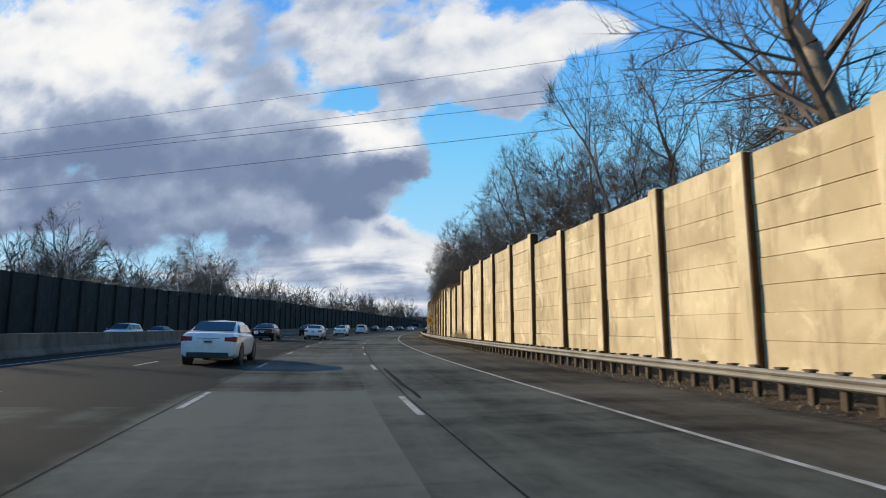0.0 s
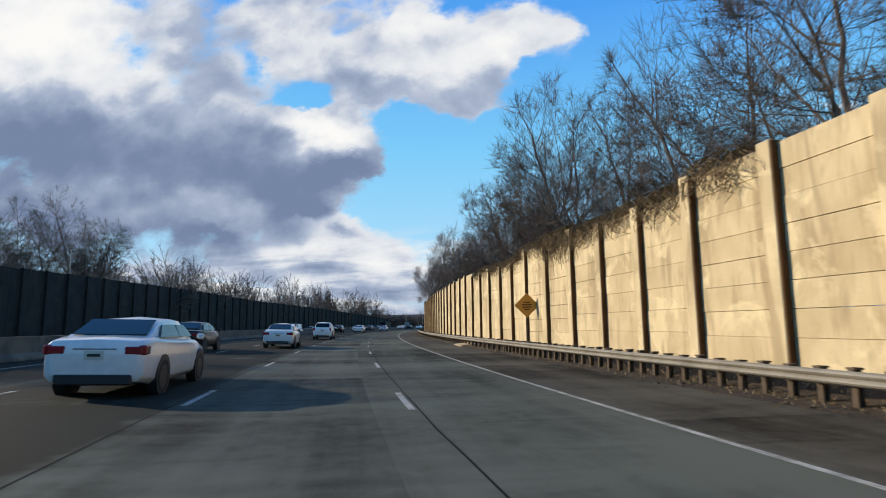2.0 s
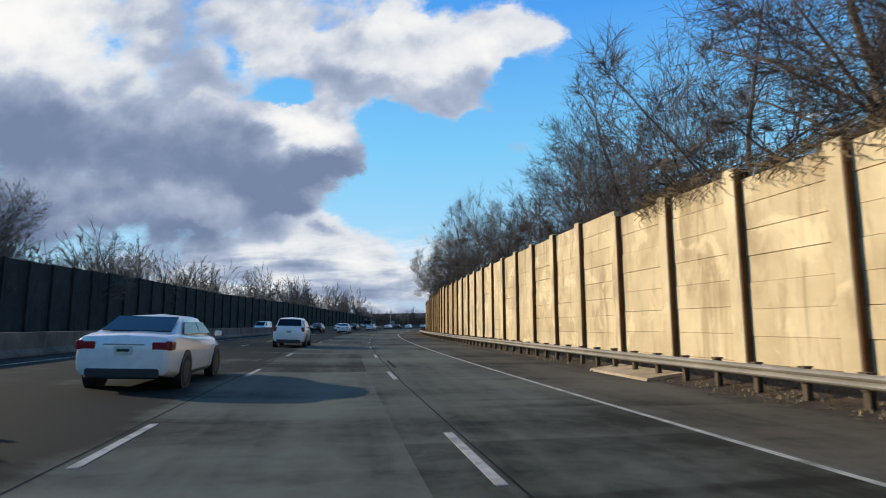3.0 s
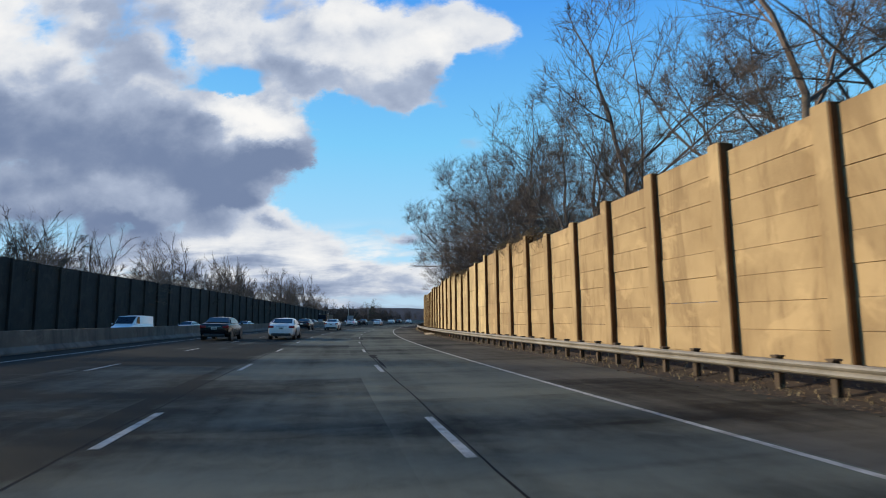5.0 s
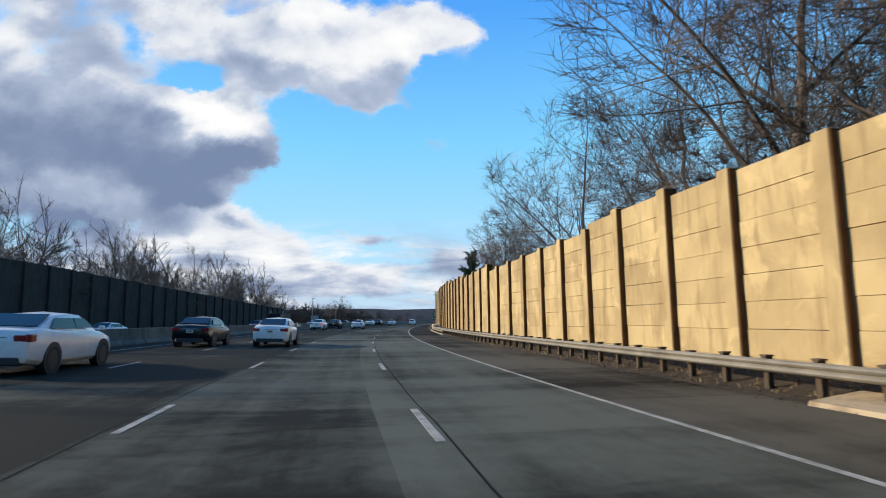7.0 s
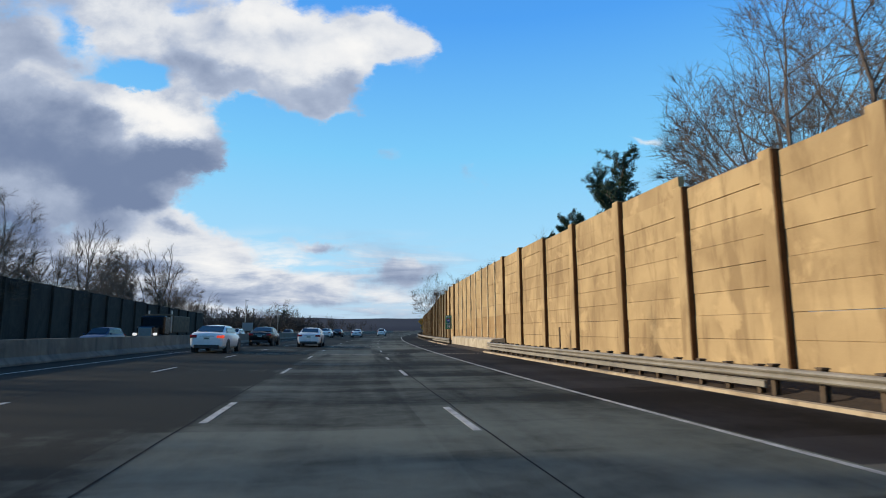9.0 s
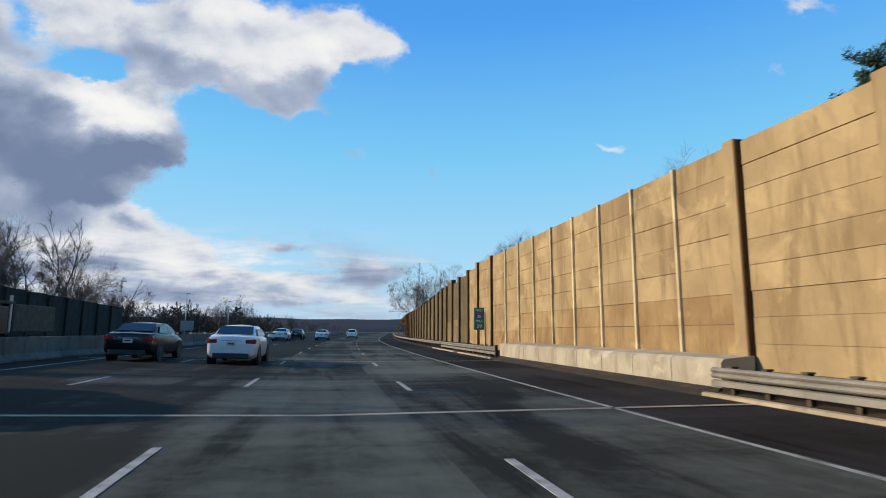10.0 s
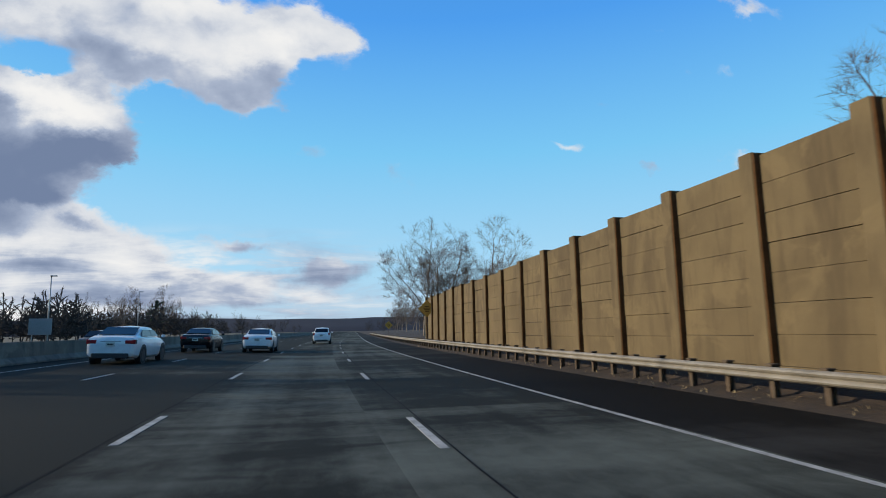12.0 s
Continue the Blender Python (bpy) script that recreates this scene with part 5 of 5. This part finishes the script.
# ---------------------------------------------------------------- vines on the wall
def vines(s0, s1, count, drop, seed):
    rng = random.Random(seed)
    vs, fs = [], []
    for i in range(count):
        s = rng.uniform(s0, s1)
        top = top_at(s, HEIGHTS)
        p = P(s, LAT_WALL - rng.uniform(0.1, 1.2), top + rng.uniform(-0.1, 0.5))
        a = P(s + rng.uniform(-0.8, 0.3), LAT_WALL + 0.12, top + rng.uniform(0.02, 0.35))
        pts = [p, a]
        q = a
        ss = s
        for k in range(rng.randint(2, 6)):
            ss += rng.uniform(-0.25, 0.2)
            q = P(ss, LAT_WALL + 0.14 + rng.uniform(0, 0.22), q.z - rng.uniform(0.06, drop))
            pts.append(q)
        for u, v in zip(pts, pts[1:]):
            tube(vs, fs, u, v, 0.010, 0.007, 3)
    ob = new("dry_vines", raw_mesh("dry_vines", vs, fs, M_VINE))
    tagged(ob, "dry brown vines hanging over the wall top", "vines", "dry vines", "stuff")


vines(36, 41, 220, 0.22, 1)
vines(41, 50, 420, 0.18, 2)
vines(45.5, 49, 220, 0.34, 3)
vines(50, 64, 380, 0.14, 4)
vines(116, 124, 90, 0.16, 5)
vines(132, 139, 70, 0.16, 6)
vines(24.5, 31, 80, 0.12, 7)


# ---------------------------------------------------------------- evergreen, far hills, brush
def pine(m, h, seed, label):
    rng = random.Random(seed)
    root = empty("evergreen_tree", m)
    tagged(root, label, "tree", "evergreen trees")
    tv, tf, nv, nf = [], [], [], []
    tube(tv, tf, Vector((0, 0, -0.4)), Vector((0.3, 0, h)), 0.16, 0.03, 7)
    for i in range(26):
        z = h * (0.35 + 0.63 * i / 26)
        a = rng.uniform(0, 6.28)
        ln = (h - z) * 0.38 + rng.uniform(0.5, 1.3)
        p0 = Vector((0.3 * z / h, 0, z))
        p1 = p0 + Vector((math.cos(a) * ln, math.sin(a) * ln, rng.uniform(-0.1, 0.5)))
        tube(tv, tf, p0, p1, 0.04, 0.012, 4)
        for k in range(20):
            c = p0.lerp(p1, rng.uniform(0.35, 1.05)) + Vector((rng.gauss(0, 0.12), rng.gauss(0, 0.12), rng.gauss(0, 0.06)))
            for j in range(24):
                d = Vector((rng.gauss(0, 1), rng.gauss(0, 1), rng.gauss(0.3, 0.7))).normalized() * rng.uniform(0.20, 0.40)
                sd = d.orthogonal().normalized() * 0.030
                o = len(nv)
                nv += [c - sd, c + sd, c + d]
                nf.append((o, o + 1, o + 2))
    a = new("trunk", raw_mesh("trunk", tv, tf, M_BARK))
    a.parent = root
    b = new("crown", raw_mesh("crown", nv, nf, M_NEEDLE))
    b.parent = root
    return root


def evergreen(m, h, seed, label):
    """An open, dark-leaved tree: curved limbs that carry many small tufts of leaves."""
    rng = random.Random(seed)
    root = empty("evergreen_tree", m)
    tagged(root, label, "tree", "evergreen trees")
    tv, tf, nv, nf = [], [], [], []
    tube(tv, tf, Vector((0, 0, -0.4)), Vector((0.05, 0.1, h * 0.9)), 0.13, 0.03, 7)

    def limb(p, d, length, r, level):
        n = 5
        for i in range(n):
            d = (d + Vector((rng.gauss(0, 0.14), rng.gauss(0, 0.14), rng.gauss(0.06, 0.12)))).normalized()
            q = p + d * (length / n)
            tube(tv, tf, p, q, r * (1 - 0.16 * i), r * (0.84 - 0.16 * i), 4)
            if level < 2:
                for k in range(2 if level == 0 else 1):
                    a = rng.uniform(0, 6.283)
                    sd = (d * 0.8 + Vector((math.cos(a), math.sin(a), rng.uniform(-0.3, 0.7)))).normalized()
                    limb(q, sd, length * rng.uniform(0.22, 0.42), r * 0.5, level + 1)
            if level > 0 or i > 2:
                for k in range(2):
                    c = p.lerp(q, rng.random())
                    for j in range(6):
                        e = Vector((rng.gauss(0, 1), rng.gauss(0, 1), rng.gauss(0.2, 0.8))).normalized()
                        o = c + e * rng.uniform(0.0, 0.10)
                        w_ = e.orthogonal().normalized() * rng.uniform(0.018, 0.034)
                        b = len(nv)
                        nv.extend((o, o + e * 0.05 + w_, o + e * rng.uniform(0.09, 0.14), o + e * 0.05 - w_))
                        nf.append((b, b + 1, b + 2, b + 3))
            p = q

    for i in range(9):
        z = h * (0.58 + 0.28 * i / 8)
        a = rng.choice((1, -1)) * 1.57 + rng.gauss(0, 0.6)
        up = 0.15 + 0.6 * i / 8
        limb(Vector((0.05, 0.1, z)), Vector((math.cos(a), math.sin(a), up)).normalized(), h * rng.uniform(0.20, 0.34), 0.045, 0)
    a = new("trunk", raw_mesh("trunk", tv, tf, M_BARK))
    a.parent = root
    b = new("crown", raw_mesh("crown", nv, nf, M_NEEDLE))
    b.parent = root
    return root


evergreen(at(211.3, -11.0, 0.4), 8.6, 3, "dark-leaved evergreen with open limbs above the wall")
evergreen(at(217.2, -11.2, 0.4), 7.3, 8, "small dark-leaved evergreen showing above the wall")
pine(at(34, -19.0, 0.9), 11.0, 5, "dark green pine among bare trees")
pine(at(79, -17.0, 0.9), 10.5, 12, "dark green pine among bare trees")
pine(at(395, 44, 0.0), 9, 6, "distant dark conifer beyond the opposite lanes")

bm = bmesh.new()
for i in range(81):
    a = radians(-75 + 150 * i / 80 - 26)
    r = 1700
    hh = 36 + 16 * noise.noise((i * 0.11, 0, 3)) + 5 * noise.noise((i * 0.6, 0, 7))
    for k, z in ((0, -2), (1, hh), (2, -2)):
        bm.verts.new((math.sin(-a) * -1 * (r + 120 * k), math.cos(a) * (r + 120 * k), z))
bm.verts.ensure_lookup_table()
for i in range(80):
    for k in (0, 1):
        o = i * 3 + k
        bm.faces.new((bm.verts[o], bm.verts[o + 3], bm.verts[o + 4], bm.verts[o + 1]))
# blue of the distance haze is put into the hills' colour
hill = mesh_object("far_hills", bm, grainy("hazy_wooded_hill", (0.005, 0.008, 0.017), (0.009, 0.013, 0.026), 0.01, 0.08, 0.95), smooth=True)
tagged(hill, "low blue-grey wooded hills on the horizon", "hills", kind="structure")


# ---------------------------------------------------------------- verge details
def verge_z(l):
    return float(np.interp(l, [-7.65, -7.05, -6.7, LAT_RAIL + 0.35], [0.36, 0.24, 0.10, -0.01]))


def dry_grass(s0, s1, lat0, lat1, count, h, seed, label):
    rng = random.Random(seed)
    vs, fs = [], []
    for i in range(count):
        s, l = rng.uniform(s0, s1), rng.uniform(lat0, lat1)
        p = P(s, l, verge_z(l) - 0.03)
        hh = h * rng.uniform(0.4, 1.0)
        d = Vector((rng.gauss(0, 0.22), rng.gauss(0, 0.22), 1)) * hh
        w_ = Vector((rng.gauss(0, 1), rng.gauss(0, 1), 0)).normalized() * 0.008
        mid = p + d * 0.6
        tip = p + d + Vector((rng.gauss(0, 0.12), rng.gauss(0, 0.12), -0.1 * hh))
        o = len(vs)
        vs += [p - w_, p + w_, mid + w_ * 0.7, mid - w_ * 0.7, tip]
        fs += [(o, o + 1, o + 2, o + 3), (o + 3, o + 2, o + 4)]
    ob = new("dry_grass", raw_mesh("dry_grass", vs, fs, M_STRAW))
    tagged(ob, label, "grass", "dry grass", "stuff")


M_LEAF = grainy("fallen_leaves", (0.05, 0.03, 0.014), (0.15, 0.095, 0.045), 2, 12, 0.9)
M_STRAW = grainy("dry_straw", (0.22, 0.16, 0.075), (0.48, 0.38, 0.20), 2, 20, 0.9)
dry_grass(18, 23.5, -7.25, -6.6, 500, 1.25, 1, "pale dry grass growing up against the wall")
dry_grass(-40, 190, -7.3, -5.95, 9000, 0.16, 2, "sparse dry grass and stalks under the guardrail")
dry_grass(252, 300, -7.3, -5.95, 700, 0.14, 3, "sparse dry stalks under the far guardrail")
for s0, s1 in ((61.0, 64.2), (143.4, 147.4)):
    structure("concrete_slab", sweep("concrete_slab", [(-6.75, -0.05), (-5.75, -0.05), (-5.78, 0.05), (-6.72, 0.17)], s0, s1, M_POST, 1.5), "pale broken concrete slab under the guardrail", "slab")


def litter(seed, s0, s1, count):
    """Fallen leaves and scraps on the verge."""
    rng = random.Random(seed)
    vs, fs = [], []
    for i in range(count):
        l = rng.triangular(-7.3, -5.3, -6.3)
        p = P(rng.uniform(s0, s1), l, verge_z(l) + 0.012)
        a = rng.uniform(0, 6.28)
        e = Vector((math.cos(a), math.sin(a), rng.uniform(-0.2, 0.3))) * rng.uniform(0.02, 0.06)
        g = Vector((-math.sin(a), math.cos(a), rng.uniform(-0.2, 0.4))) * rng.uniform(0.015, 0.04)
        o = len(vs)
        vs += [p - e, p + g, p + e, p - g]
        fs.append((o, o + 1, o + 2, o + 3))
    ob = new("leaf_litter", raw_mesh("leaf_litter", vs, fs, M_LEAF))
    tagged(ob, "fallen brown leaves scattered along the shoulder edge", "leaves", "leaf litter", "stuff")


litter(3, -40, 190, 9000)
litter(4, 236, 300, 400)
